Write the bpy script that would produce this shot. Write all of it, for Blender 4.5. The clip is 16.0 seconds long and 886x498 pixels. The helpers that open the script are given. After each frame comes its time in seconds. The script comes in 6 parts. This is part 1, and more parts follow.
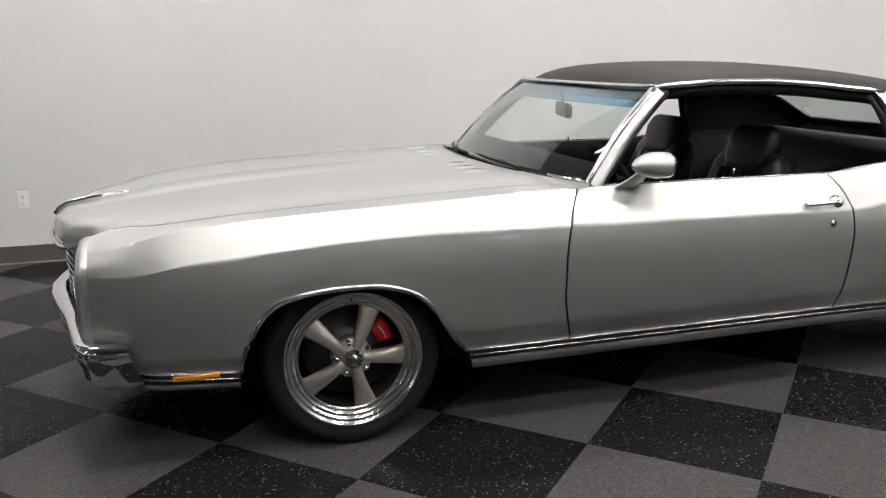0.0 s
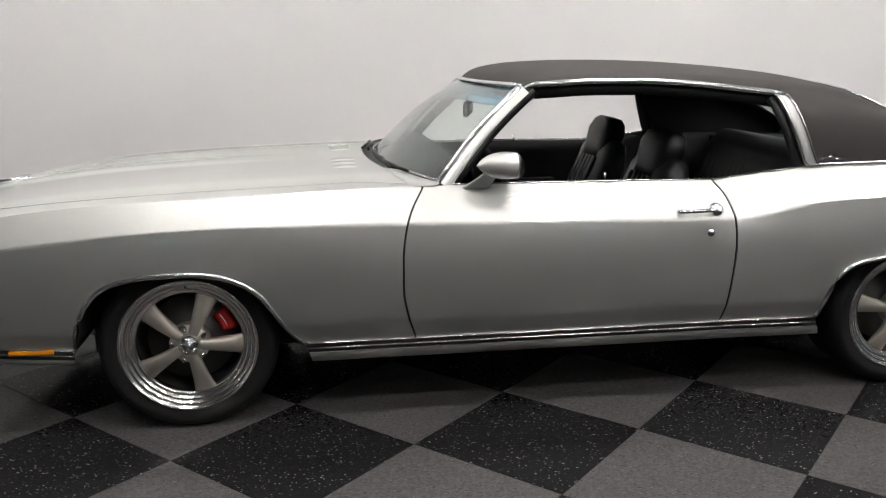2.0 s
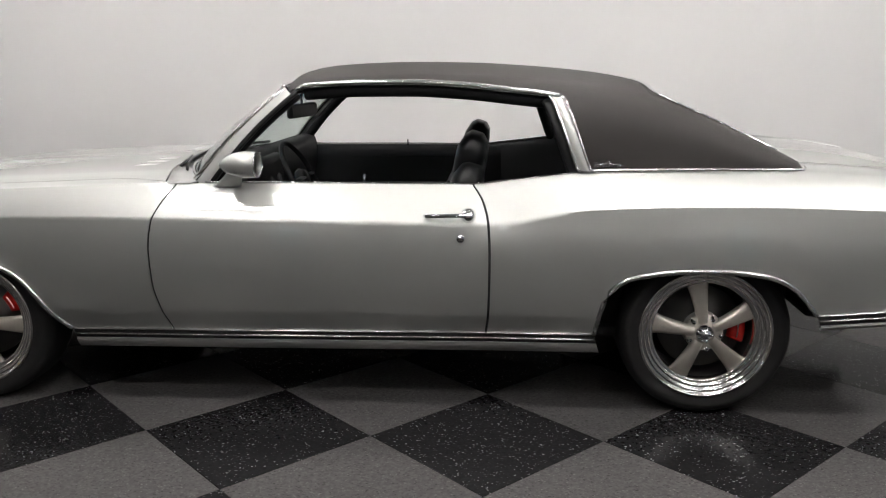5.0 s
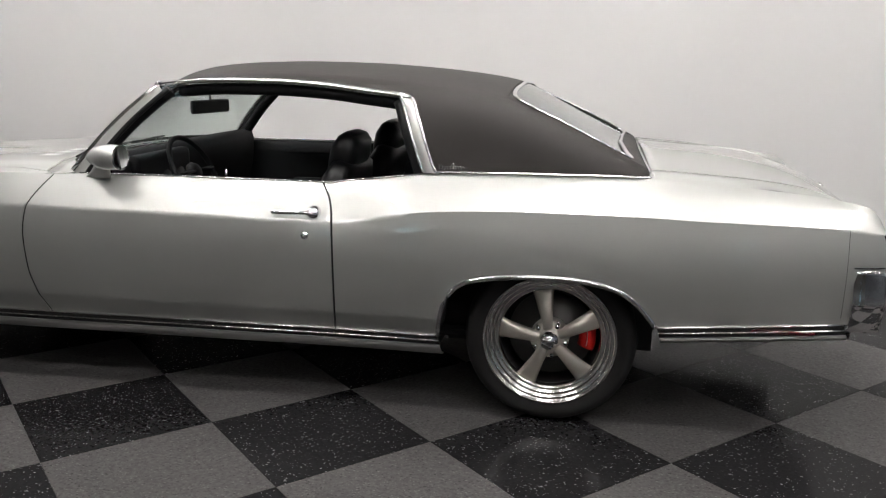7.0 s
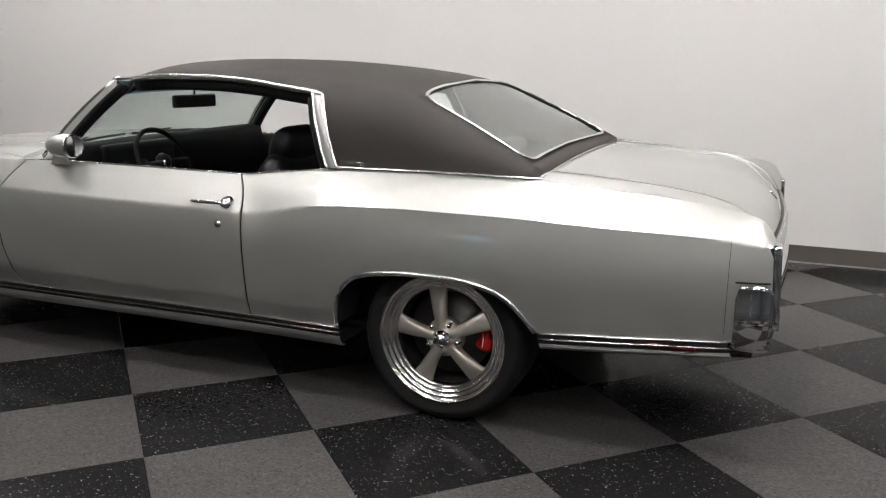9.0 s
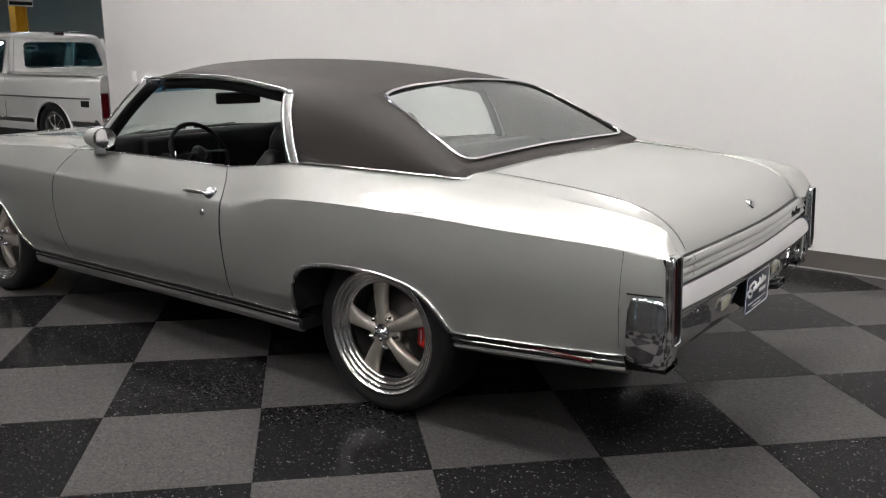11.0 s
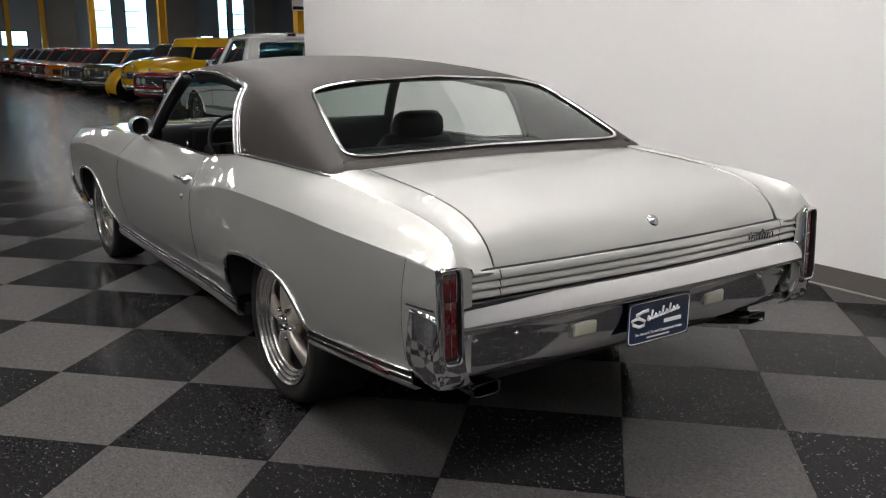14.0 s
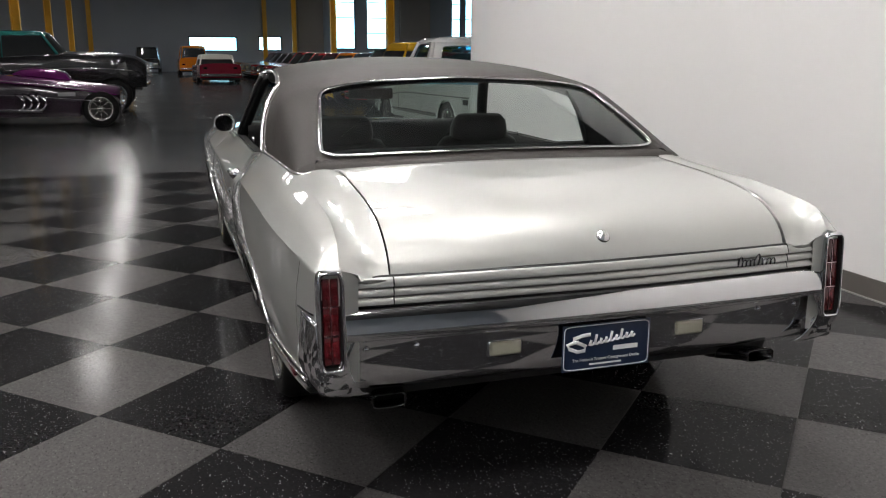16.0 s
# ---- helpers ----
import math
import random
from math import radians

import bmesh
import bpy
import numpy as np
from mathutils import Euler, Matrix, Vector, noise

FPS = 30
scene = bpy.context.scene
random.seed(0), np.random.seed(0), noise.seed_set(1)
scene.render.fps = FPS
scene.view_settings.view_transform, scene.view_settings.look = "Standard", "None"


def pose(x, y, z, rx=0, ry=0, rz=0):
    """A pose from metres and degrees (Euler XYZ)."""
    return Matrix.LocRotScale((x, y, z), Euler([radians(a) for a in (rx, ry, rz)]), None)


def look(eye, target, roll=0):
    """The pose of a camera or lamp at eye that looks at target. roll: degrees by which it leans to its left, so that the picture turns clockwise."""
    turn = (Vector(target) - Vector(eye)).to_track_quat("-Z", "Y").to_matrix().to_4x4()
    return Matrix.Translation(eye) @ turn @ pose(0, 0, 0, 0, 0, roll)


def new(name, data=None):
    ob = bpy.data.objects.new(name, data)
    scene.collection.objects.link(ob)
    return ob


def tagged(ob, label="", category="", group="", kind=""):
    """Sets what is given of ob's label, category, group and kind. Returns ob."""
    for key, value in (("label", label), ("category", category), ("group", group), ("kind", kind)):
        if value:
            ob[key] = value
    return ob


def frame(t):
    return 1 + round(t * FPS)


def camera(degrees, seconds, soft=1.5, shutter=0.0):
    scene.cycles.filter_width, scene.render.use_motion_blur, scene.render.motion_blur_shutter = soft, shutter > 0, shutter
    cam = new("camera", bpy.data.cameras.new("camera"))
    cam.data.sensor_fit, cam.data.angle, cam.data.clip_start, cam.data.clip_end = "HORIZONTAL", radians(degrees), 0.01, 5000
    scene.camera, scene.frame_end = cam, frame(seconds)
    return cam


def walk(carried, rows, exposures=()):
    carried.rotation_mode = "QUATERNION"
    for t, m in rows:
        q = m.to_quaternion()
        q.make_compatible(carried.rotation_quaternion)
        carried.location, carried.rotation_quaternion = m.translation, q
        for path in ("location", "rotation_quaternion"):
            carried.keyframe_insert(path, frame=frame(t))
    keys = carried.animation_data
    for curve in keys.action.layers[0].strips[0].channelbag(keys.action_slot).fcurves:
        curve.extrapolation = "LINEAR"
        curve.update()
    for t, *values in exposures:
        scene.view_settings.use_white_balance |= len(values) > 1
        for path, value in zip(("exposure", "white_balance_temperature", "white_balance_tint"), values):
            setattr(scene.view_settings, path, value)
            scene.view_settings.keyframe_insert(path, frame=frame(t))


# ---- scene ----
cam = camera(55.4, 16.0, soft=1.1)
PATH = [
    (0, (-0.504, -2.582, 1.406), (0.08, -0.723, 0.954), -0.3),
    (0.5, (-0.258, -2.65, 1.398), (0.255, -0.771, 0.947), -0.2),
    (1, (0.001, -2.725, 1.395), (0.446, -0.828, 0.944), -0.2),
    (1.5, (0.266, -2.785, 1.385), (0.64, -0.872, 0.938), -0.2),
    (2, (0.528, -2.829, 1.395), (0.827, -0.905, 0.942), 0.1),
    (2.5, (0.813, -2.877, 1.382), (1.02, -0.938, 0.938), -0.1),
    (3, (1.086, -2.904, 1.379), (1.211, -0.957, 0.938), -0.1),
    (3.5, (1.352, -2.916, 1.381), (1.408, -0.967, 0.939), -0.2),
    (4, (1.624, -2.919, 1.388), (1.623, -0.97, 0.941), 0.0),
    (4.5, (1.883, -2.922, 1.374), (1.831, -0.971, 0.934), 0.3),
    (4.7, (2.017, -2.915, 1.361), (1.929, -0.965, 0.926), -0.0),
    (6.8, (3.051, -2.851, 1.36), (2.724, -0.925, 0.932), 0.4),
    (7, (3.144, -2.831, 1.373), (2.794, -0.911, 0.937), 0.5),
    (7.5, (3.396, -2.783, 1.372), (2.979, -0.876, 0.933), 0.6),
    (8, (3.661, -2.725, 1.378), (3.163, -0.839, 0.934), 0.5),
    (8.2, (3.752, -2.699, 1.377), (3.224, -0.822, 0.933), 0.6),
    (10.3, (4.733, -2.319, 1.403), (3.691, -0.673, 0.949), 0.3),
    (10.5, (4.817, -2.272, 1.411), (3.748, -0.645, 0.952), 0.3),
    (11, (5.04, -2.135, 1.408), (3.897, -0.56, 0.95), 0.2),
    (11.5, (5.236, -1.997, 1.398), (4.022, -0.473, 0.943), 0.2),
    (12, (5.432, -1.823, 1.401), (4.128, -0.376, 0.945), 0.3),
    (12.5, (5.605, -1.633, 1.399), (4.2, -0.284, 0.944), 0.2),
    (13, (5.756, -1.433, 1.402), (4.274, -0.17, 0.944), 0.1),
    (13.5, (5.897, -1.217, 1.399), (4.351, -0.034, 0.94), 0.1),
    (14, (6.015, -1.009, 1.394), (4.405, 0.086, 0.935), 0.2),
    (14.5, (6.116, -0.799, 1.391), (4.435, 0.184, 0.933), 0.3),
    (15, (6.208, -0.578, 1.389), (4.461, 0.283, 0.933), 0.2),
    (15.5, (6.284, -0.353, 1.383), (4.482, 0.386, 0.931), 0.2),
    (16, (6.343, -0.129, 1.381), (4.495, 0.489, 0.93), 0.2),
]
walk(cam, [(t, look(eye, target, roll)) for t, eye, target, roll in PATH])

# ---- world and exposure ----
world = bpy.data.worlds.new("hall_air")
scene.world = world
world.use_nodes = True
world.node_tree.nodes["Background"].inputs[0].default_value = (0.55, 0.6, 0.66, 1)
world.node_tree.nodes["Background"].inputs[1].default_value = 0.05
scene.view_settings.exposure = 0.0

HALL_LAMP = 26.0
LAMP = 42.0      # strength of the tube lamps
WINDOW = 4.5    # strength of the daylight behind the far windows


# ---- materials ----
def mat(name, col, rough=0.5, metal=0.0, var=0.12, scale=6.0, fine=90.0, bump=0.0, coat=0.0, spec=0.5, rvar=0.08):
    """A principled surface whose colour and gloss vary at two scales, with a fine relief."""
    m = bpy.data.materials.new(name)
    m.use_nodes = True
    nt = m.node_tree
    n, l = nt.nodes, nt.links
    b = n["Principled BSDF"]
    b.inputs["Metallic"].default_value = metal
    b.inputs["Specular IOR Level"].default_value = spec
    b.inputs["Coat Weight"].default_value = coat
    b.inputs["Coat Roughness"].default_value = 0.03
    co = n.new("ShaderNodeTexCoord")
    big, small = n.new("ShaderNodeTexNoise"), n.new("ShaderNodeTexNoise")
    big.inputs["Scale"].default_value, small.inputs["Scale"].default_value = scale, fine
    big.inputs["Detail"].default_value, small.inputs["Detail"].default_value = 4, 3
    add = n.new("ShaderNodeMix")
    add.inputs[0].default_value = 0.4
    l.new(co.outputs["Object"], big.inputs["Vector"])
    l.new(co.outputs["Object"], small.inputs["Vector"])
    l.new(big.outputs["Fac"], add.inputs[2])
    l.new(small.outputs["Fac"], add.inputs[3])
    mix = n.new("ShaderNodeMix")
    mix.data_type = "RGBA"
    mix.inputs["A"].default_value = (*[c * (1 - var) for c in col], 1)
    mix.inputs["B"].default_value = (*[min(1, c * (1 + var)) for c in col], 1)
    l.new(add.outputs[0], mix.inputs["Factor"])
    l.new(mix.outputs["Result"], b.inputs["Base Color"])
    mr = n.new("ShaderNodeMapRange")
    mr.inputs["To Min"].default_value, mr.inputs["To Max"].default_value = max(0.0, rough - rvar), min(1, rough + rvar)
    l.new(add.outputs[0], mr.inputs["Value"])
    l.new(mr.outputs[0], b.inputs["Roughness"])
    if bump:
        bp = n.new("ShaderNodeBump")
        bp.inputs["Strength"].default_value, bp.inputs["Distance"].default_value = bump, 0.002
        l.new(small.outputs["Fac"], bp.inputs["Height"])
        l.new(bp.outputs[0], b.inputs["Normal"])
    return m


def glow(name, col, strength):
    m = bpy.data.materials.new(name)
    m.use_nodes = True
    b = m.node_tree.nodes["Principled BSDF"]
    b.inputs["Base Color"].default_value = (0.8, 0.8, 0.8, 1)
    b.inputs["Emission Color"].default_value = (*col, 1)
    b.inputs["Emission Strength"].default_value = strength
    return m


def glass(name, col, rough=0.0):
    m = bpy.data.materials.new(name)
    m.use_nodes = True
    b = m.node_tree.nodes["Principled BSDF"]
    b.inputs["Base Color"].default_value = (*col, 1)
    b.inputs["Roughness"].default_value = rough
    b.inputs["Transmission Weight"].default_value = 1
    b.inputs["IOR"].default_value = 1.45
    return m


def tile_mat(name, col, chip, chip_amount, chip2):
    """Flecked vinyl floor tile: mottled ground with scattered light and dark chips, each tile laid differently."""
    m = bpy.data.materials.new(name)
    m.use_nodes = True
    n, l = m.node_tree.nodes, m.node_tree.links
    b = n["Principled BSDF"]
    co, info = n.new("ShaderNodeTexCoord"), n.new("ShaderNodeObjectInfo")
    off = n.new("ShaderNodeVectorMath")
    off.operation = "MULTIPLY_ADD"
    off.inputs[1].default_value = (1, 1, 1)
    sc = n.new("ShaderNodeVectorMath")
    sc.operation = "SCALE"
    sc.inputs[0].default_value = (37, 53, 11)
    l.new(info.outputs["Random"], sc.inputs["Scale"])
    l.new(co.outputs["Object"], off.inputs[0])
    l.new(sc.outputs[0], off.inputs[2])
    st = n.new("ShaderNodeMapping")
    st.inputs["Scale"].default_value = (1.0, 2.3, 1)
    st.inputs["Rotation"].default_value = (0, 0, 0.6)
    l.new(off.outputs[0], st.inputs["Vector"])
    wob = n.new("ShaderNodeTexNoise")
    wob.inputs["Scale"].default_value = 55
    l.new(st.outputs[0], wob.inputs["Vector"])
    warp = n.new("ShaderNodeVectorMath")
    warp.operation = "MULTIPLY_ADD"
    warp.inputs[1].default_value = (0.012, 0.012, 0.012)
    l.new(wob.outputs["Color"], warp.inputs[0])
    l.new(st.outputs[0], warp.inputs[2])
    base = n.new("ShaderNodeTexNoise")
    base.inputs["Scale"].default_value, base.inputs["Detail"].default_value = 80, 6
    l.new(off.outputs[0], base.inputs["Vector"])
    mix = n.new("ShaderNodeMix")
    mix.data_type = "RGBA"
    mix.inputs["A"].default_value = (*[c * 0.5 for c in col], 1)
    mix.inputs["B"].default_value = (*[c * 1.5 for c in col], 1)
    l.new(base.outputs["Fac"], mix.inputs["Factor"])
    last = mix.outputs["Result"]
    for scale, amount, c in ((128, chip_amount, chip), (105, chip_amount * 1.6, chip2)):
        v = n.new("ShaderNodeTexVoronoi")
        v.inputs["Scale"].default_value = scale
        l.new(warp.outputs[0], v.inputs["Vector"])
        sep = n.new("ShaderNodeSeparateColor")
        l.new(v.outputs["Color"], sep.inputs[0])
        pick = n.new("ShaderNodeMath")
        pick.operation = "LESS_THAN"
        pick.inputs[1].default_value = amount
        l.new(sep.outputs[0], pick.inputs[0])
        near = n.new("ShaderNodeMath")
        near.operation = "LESS_THAN"
        size = n.new("ShaderNodeMath")
        size.operation = "MULTIPLY"
        size.inputs[1].default_value = 0.5
        l.new(sep.outputs[1], size.inputs[0])
        l.new(v.outputs["Distance"], near.inputs[0])
        l.new(size.outputs[0], near.inputs[1])
        both = n.new("ShaderNodeMath")
        both.operation = "MULTIPLY"
        l.new(pick.outputs[0], both.inputs[0])
        l.new(near.outputs[0], both.inputs[1])
        mx = n.new("ShaderNodeMix")
        mx.data_type = "RGBA"
        l.new(both.outputs[0], mx.inputs["Factor"])
        l.new(last, mx.inputs["A"])
        mx.inputs["B"].default_value = (*c, 1)
        last = mx.outputs["Result"]
    tone = n.new("ShaderNodeHueSaturation")
    tr = n.new("ShaderNodeMapRange")
    tr.inputs["To Min"].default_value, tr.inputs["To Max"].default_value = 0.88, 1.12
    l.new(info.outputs["Random"], tr.inputs["Value"])
    l.new(tr.outputs[0], tone.inputs["Value"])
    l.new(last, tone.inputs["Color"])
    l.new(tone.outputs[0], b.inputs["Base Color"])
    scuff = n.new("ShaderNodeTexNoise")
    scuff.inputs["Scale"].default_value, scuff.inputs["Detail"].default_value = 3, 6
    l.new(off.outputs[0], scuff.inputs["Vector"])
    rr = n.new("ShaderNodeMapRange")
    rr.inputs["To Min"].default_value, rr.inputs["To Max"].default_value = 0.09, 0.2
    b.inputs["Specular IOR Level"].default_value = 0.034
    l.new(scuff.outputs["Fac"], rr.inputs["Value"])
    l.new(rr.outputs[0], b.inputs["Roughness"])
    bp = n.new("ShaderNodeBump")
    bp.inputs["Strength"].default_value, bp.inputs["Distance"].default_value = 0.12, 0.001
    l.new(base.outputs["Fac"], bp.inputs["Height"])
    l.new(bp.outputs[0], b.inputs["Normal"])
    return m


PAINT = mat("silver_paint", (0.515, 0.520, 0.497), 0.475, 0.84, 0.04, 3, 900, 0.02, coat=1.0, rvar=0.03)
PAINT.node_tree.nodes["Principled BSDF"].inputs["Coat IOR"].default_value = 1.62
VINYL = mat("roof_vinyl", (0.030, 0.026, 0.024), 0.58, 0, 0.15, 5, 700, 0.35, spec=0.3)
CHROME = mat("chrome", (0.78, 0.78, 0.79), 0.06, 1, 0.03, 8, 60, 0.0, rvar=0.03)
STAINLESS = mat("bright_trim", (0.74, 0.74, 0.73), 0.2, 1, 0.04, 10, 90, rvar=0.04)
ALLOY = mat("cast_alloy", (0.56, 0.52, 0.46), 0.42, 0.75, 0.1, 30, 400, 0.12)
LIP = mat("polished_rim", (0.64, 0.63, 0.61), 0.2, 1, 0.04, 10, 120, rvar=0.05)
RUBBER = mat("tyre_rubber", (0.013, 0.0125, 0.0125), 0.72, 0, 0.2, 12, 200, 0.15, spec=0.22)
BLACK = mat("black_trim", (0.010, 0.010, 0.010), 0.45, 0, 0.15, spec=0.28)
BLACKCHROME = mat("black_chrome", (0.11, 0.11, 0.11), 0.16, 1, 0.1)
DARK = mat("underbody_black", (0.02, 0.02, 0.02), 0.85, 0, 0.2)
LEATHER = mat("black_vinyl_seat", (0.005, 0.005, 0.0055), 0.4, 0, 0.2, 9, 320, 0.3, spec=0.3)
TRIMBLK = mat("interior_black", (0.0065, 0.0065, 0.007), 0.6, 0, 0.15, 9, 300, 0.2, spec=0.13)
RED = mat("red_caliper", (0.62, 0.015, 0.012), 0.3, 0, 0.08, 10, 80, coat=0.5)
IRON = mat("brake_iron", (0.13, 0.125, 0.12), 0.45, 0.8, 0.15, 25, 200)
AMBER = mat("amber_lens", (0.75, 0.28, 0.01), 0.15, 0, 0.06, 20, 300, coat=0.5)
REDLENS = mat("red_lens", (0.065, 0.003, 0.005), 0.12, 0, 0.12, 20, 300, coat=0.8)
CLEARLENS = mat("ribbed_clear_lens", (0.34, 0.33, 0.26), 0.15, 0, 0.15, 20, 220, 0.3, coat=0.8)
WHITEINK = mat("white_ink", (0.8, 0.8, 0.8), 0.5)
PLATE_BLUE = mat("plate_blue", (0.007, 0.018, 0.05), 0.35, 0, 0.08, coat=0.4)
WALLPAINT = mat("white_wall_paint", (0.72, 0.708, 0.698), 0.62, 0, 0.025, 0.7, 160, 0.06)
BASEGREY = mat("grey_vinyl_base", (0.10, 0.09, 0.082), 0.45, 0, 0.08)
# pale colour stands in for light caught along the foot of the base
LITFOOT = mat("light_on_base_foot", (0.3, 0.29, 0.28), 0.4, 0, 0.08)
PLASTIC = mat("white_plastic", (0.86, 0.86, 0.84), 0.35, 0, 0.03)
SLOTS = mat("outlet_slots", (0.05, 0.05, 0.05), 0.5)
CONCRETE = mat("polished_concrete", (0.082, 0.082, 0.084), 0.22, 0, 0.3, 0.5, 14, 0.02, spec=0.13, rvar=0.08)
HALLWALL = mat("grey_hall_wall", (0.36, 0.395, 0.44), 0.7, 0, 0.15, 0.4, 20, 0.1)
BAYWALL = mat("tan_hall_wall", (0.31, 0.285, 0.26), 0.7, 0, 0.15, 0.4, 20, 0.1)
CEILING = mat("grey_roof_deck", (0.15, 0.15, 0.15), 0.8, 0, 0.15, 0.6, 12, 0.1)
YELLOW = mat("safety_yellow", (0.75, 0.42, 0.02), 0.45, 0, 0.1, 3, 60)
TILE_DARK = tile_mat("dark_flecked_tile", (0.0125, 0.012, 0.0125), (0.30, 0.30, 0.31), 0.075, (0.05, 0.05, 0.052))
TILE_LIGHT = tile_mat("grey_flecked_tile", (0.061, 0.058, 0.057), (0.112, 0.108, 0.105), 0.2, (0.026, 0.025, 0.024))
GLASS = glass("clear_glass", (0.92, 0.96, 0.94))
TUBE = glow("tube_lamp", (1.0, 0.968, 0.953), LAMP)
HALLTUBE = glow("hall_tube_lamp", (1.0, 0.968, 0.953), HALL_LAMP)
DAY = glow("daylight_beyond", (0.40, 0.79, 1.0), WINDOW)


# ---- mesh helpers ----
def shell(bm, d):
    """Gives an open skin a thickness, with hard rims."""
    bm.normal_update()
    faces, rims = bm.faces[:], [e for e in bm.edges if e.is_boundary]
    back = {v: bm.verts.new(v.co - v.normal * d) for v in bm.verts[:]}
    ends = [(e, *[l.vert for l in (e.link_loops[0], e.link_loops[0].link_loop_next)]) for e in rims]
    for f in faces:
        bm.faces.new([back[v] for v in reversed(f.verts)])
    for e, a, b in ends:
        f = bm.faces.new((b, a, back[a], back[b]))
        for q in f.edges:
            q.smooth = False


def part(name, bm, material, parent=None, label="", smooth=True, thick=0.0, angle=None):
    me = bpy.data.meshes.new(name)
    bmesh.ops.recalc_face_normals(bm, faces=bm.faces)
    if thick:
        shell(bm, thick)
        bmesh.ops.recalc_face_normals(bm, faces=bm.faces)
    for f in bm.faces:
        f.smooth = smooth
    bm.to_mesh(me)
    bm.free()
    me.materials.append(material)
    if angle:
        me.set_sharp_from_angle(angle=radians(angle))
    ob = new(name, me)
    if parent:
        ob.parent = parent
    if label:
        tagged(ob, label)
    return ob


def thing(name, at, label, category, group="", kind="", rz=0.0):
    ob = new(name)
    ob.matrix_basis = pose(*at, 0, 0, rz)
    return tagged(ob, label, category, group, kind)


def grid(rows, close=False, bm=None):
    """Quads over rows of points; close joins the last row to the first."""
    bm = bm or bmesh.new()
    vs = [[bm.verts.new(p) for p in r] for r in rows]
    n = len(vs)
    for i in range(n if close else n - 1):
        a, b = vs[i], vs[(i + 1) % n]
        for j in range(len(a) - 1):
            try:
                bm.faces.new((a[j], a[j + 1], b[j + 1], b[j]))
            except ValueError:
                pass
    return bm


def weld(bm, d=1e-4):
    bmesh.ops.remove_doubles(bm, verts=bm.verts, dist=d)
    return bm


def flip(bm):
    """The mirror image across the car's middle plane."""
    for v in bm.verts:
        v.co.y = -v.co.y
    return bm


def tube(pts, w, h=None, sides=8, closed=False, bm=None, power=1.0, up_hint=None):
    """A bar swept along points: w wide across (level), h high."""
    h = w if h is None else h
    pts = [Vector(p) for p in pts]
    n = len(pts)
    rows = []
    for i, p in enumerate(pts):
        a = pts[(i - 1) % n] if closed or i else p
        b = pts[(i + 1) % n] if closed or i < n - 1 else p
        t = (b - a).normalized()
        up = Vector(up_hint) if up_hint else Vector((0, 0, 1)) if abs(t.z) < 0.9 else Vector((1, 0, 0))
        s = t.cross(up).normalized()
        u = s.cross(t)
        ring = []
        for k in range(sides + 1):
            g = 2 * math.pi * k / sides
            c, q = math.cos(g), math.sin(g)
            ring.append(p + s * (w / 2) * math.copysign(abs(c) ** power, c) + u * (h / 2) * math.copysign(abs(q) ** power, q))
        rows.append(ring)
    bm = grid(rows, closed, bm)
    if not closed:
        for r in (rows[0], rows[-1]):
            bm.faces.new([bm.verts.new(q) for q in r[:-1]])
    return weld(bm)


def box(lo, hi, r=0.0, bm=None, seg=2):
    bm2 = bmesh.new()
    bmesh.ops.create_cube(bm2, size=1)
    for v in bm2.verts:
        v.co = Vector([lo[k] + (v.co[k] + 0.5) * (hi[k] - lo[k]) for k in range(3)])
    if r:
        bmesh.ops.bevel(bm2, geom=bm2.edges[:], offset=r, segments=seg, profile=0.6, affect="EDGES")
    return join(bm2, bm)


def join(bm2, bm=None):
    if bm is None:
        return bm2
    me = bpy.data.meshes.new("t")
    bm2.to_mesh(me)
    bm2.free()
    bm.from_mesh(me)
    bpy.data.meshes.remove(me)
    return bm


def lathe(profile, sides=48, axis="y", at=(0, 0, 0), bm=None):
    """Turned round an axis; the profile gives (radius, place along the axis)."""
    rows = []
    for k in range(sides + 1):
        g = 2 * math.pi * k / sides
        c, s = math.cos(g), math.sin(g)
        row = []
        for r, a in profile:
            p = {"y": (r * c, a, r * s), "x": (a, r * c, r * s), "z": (r * c, r * s, a)}[axis]
            row.append(Vector(p) + Vector(at))
        rows.append(row)
    return weld(grid(rows, False, bm))


def curve(table):
    """A smooth monotone curve through (x, value) pairs."""
    xs = [p[0] for p in table]
    ys = [p[1] for p in table]
    n = len(xs)
    d = [(ys[i + 1] - ys[i]) / (xs[i + 1] - xs[i]) for i in range(n - 1)]
    m = [d[0]] + [0 if d[i - 1] * d[i] <= 0 else 2 * d[i - 1] * d[i] / (d[i - 1] + d[i]) for i in range(1, n - 1)] + [d[-1]]

    def f(x):
        if x <= xs[0]:
            return ys[0]
        if x >= xs[-1]:
            return ys[-1]
        i = max(k for k in range(n) if xs[k] <= x)
        i = min(i, n - 2)
        h = xs[i + 1] - xs[i]
        t = (x - xs[i]) / h
        return ((2 * t ** 3 - 3 * t * t + 1) * ys[i] + (t ** 3 - 2 * t * t + t) * h * m[i]
                + (-2 * t ** 3 + 3 * t * t) * ys[i + 1] + (t ** 3 - t * t) * h * m[i + 1])
    return f


def lerp(a, b, t):
    return a + (b - a) * t


def span(a, b, n):
    return [a + (b - a) * i / (n - 1) for i in range(n)]


def sstep(a, b, x):
    t = min(1, max(0, (x - a) / (b - a)))
    return t * t * (3 - 2 * t)


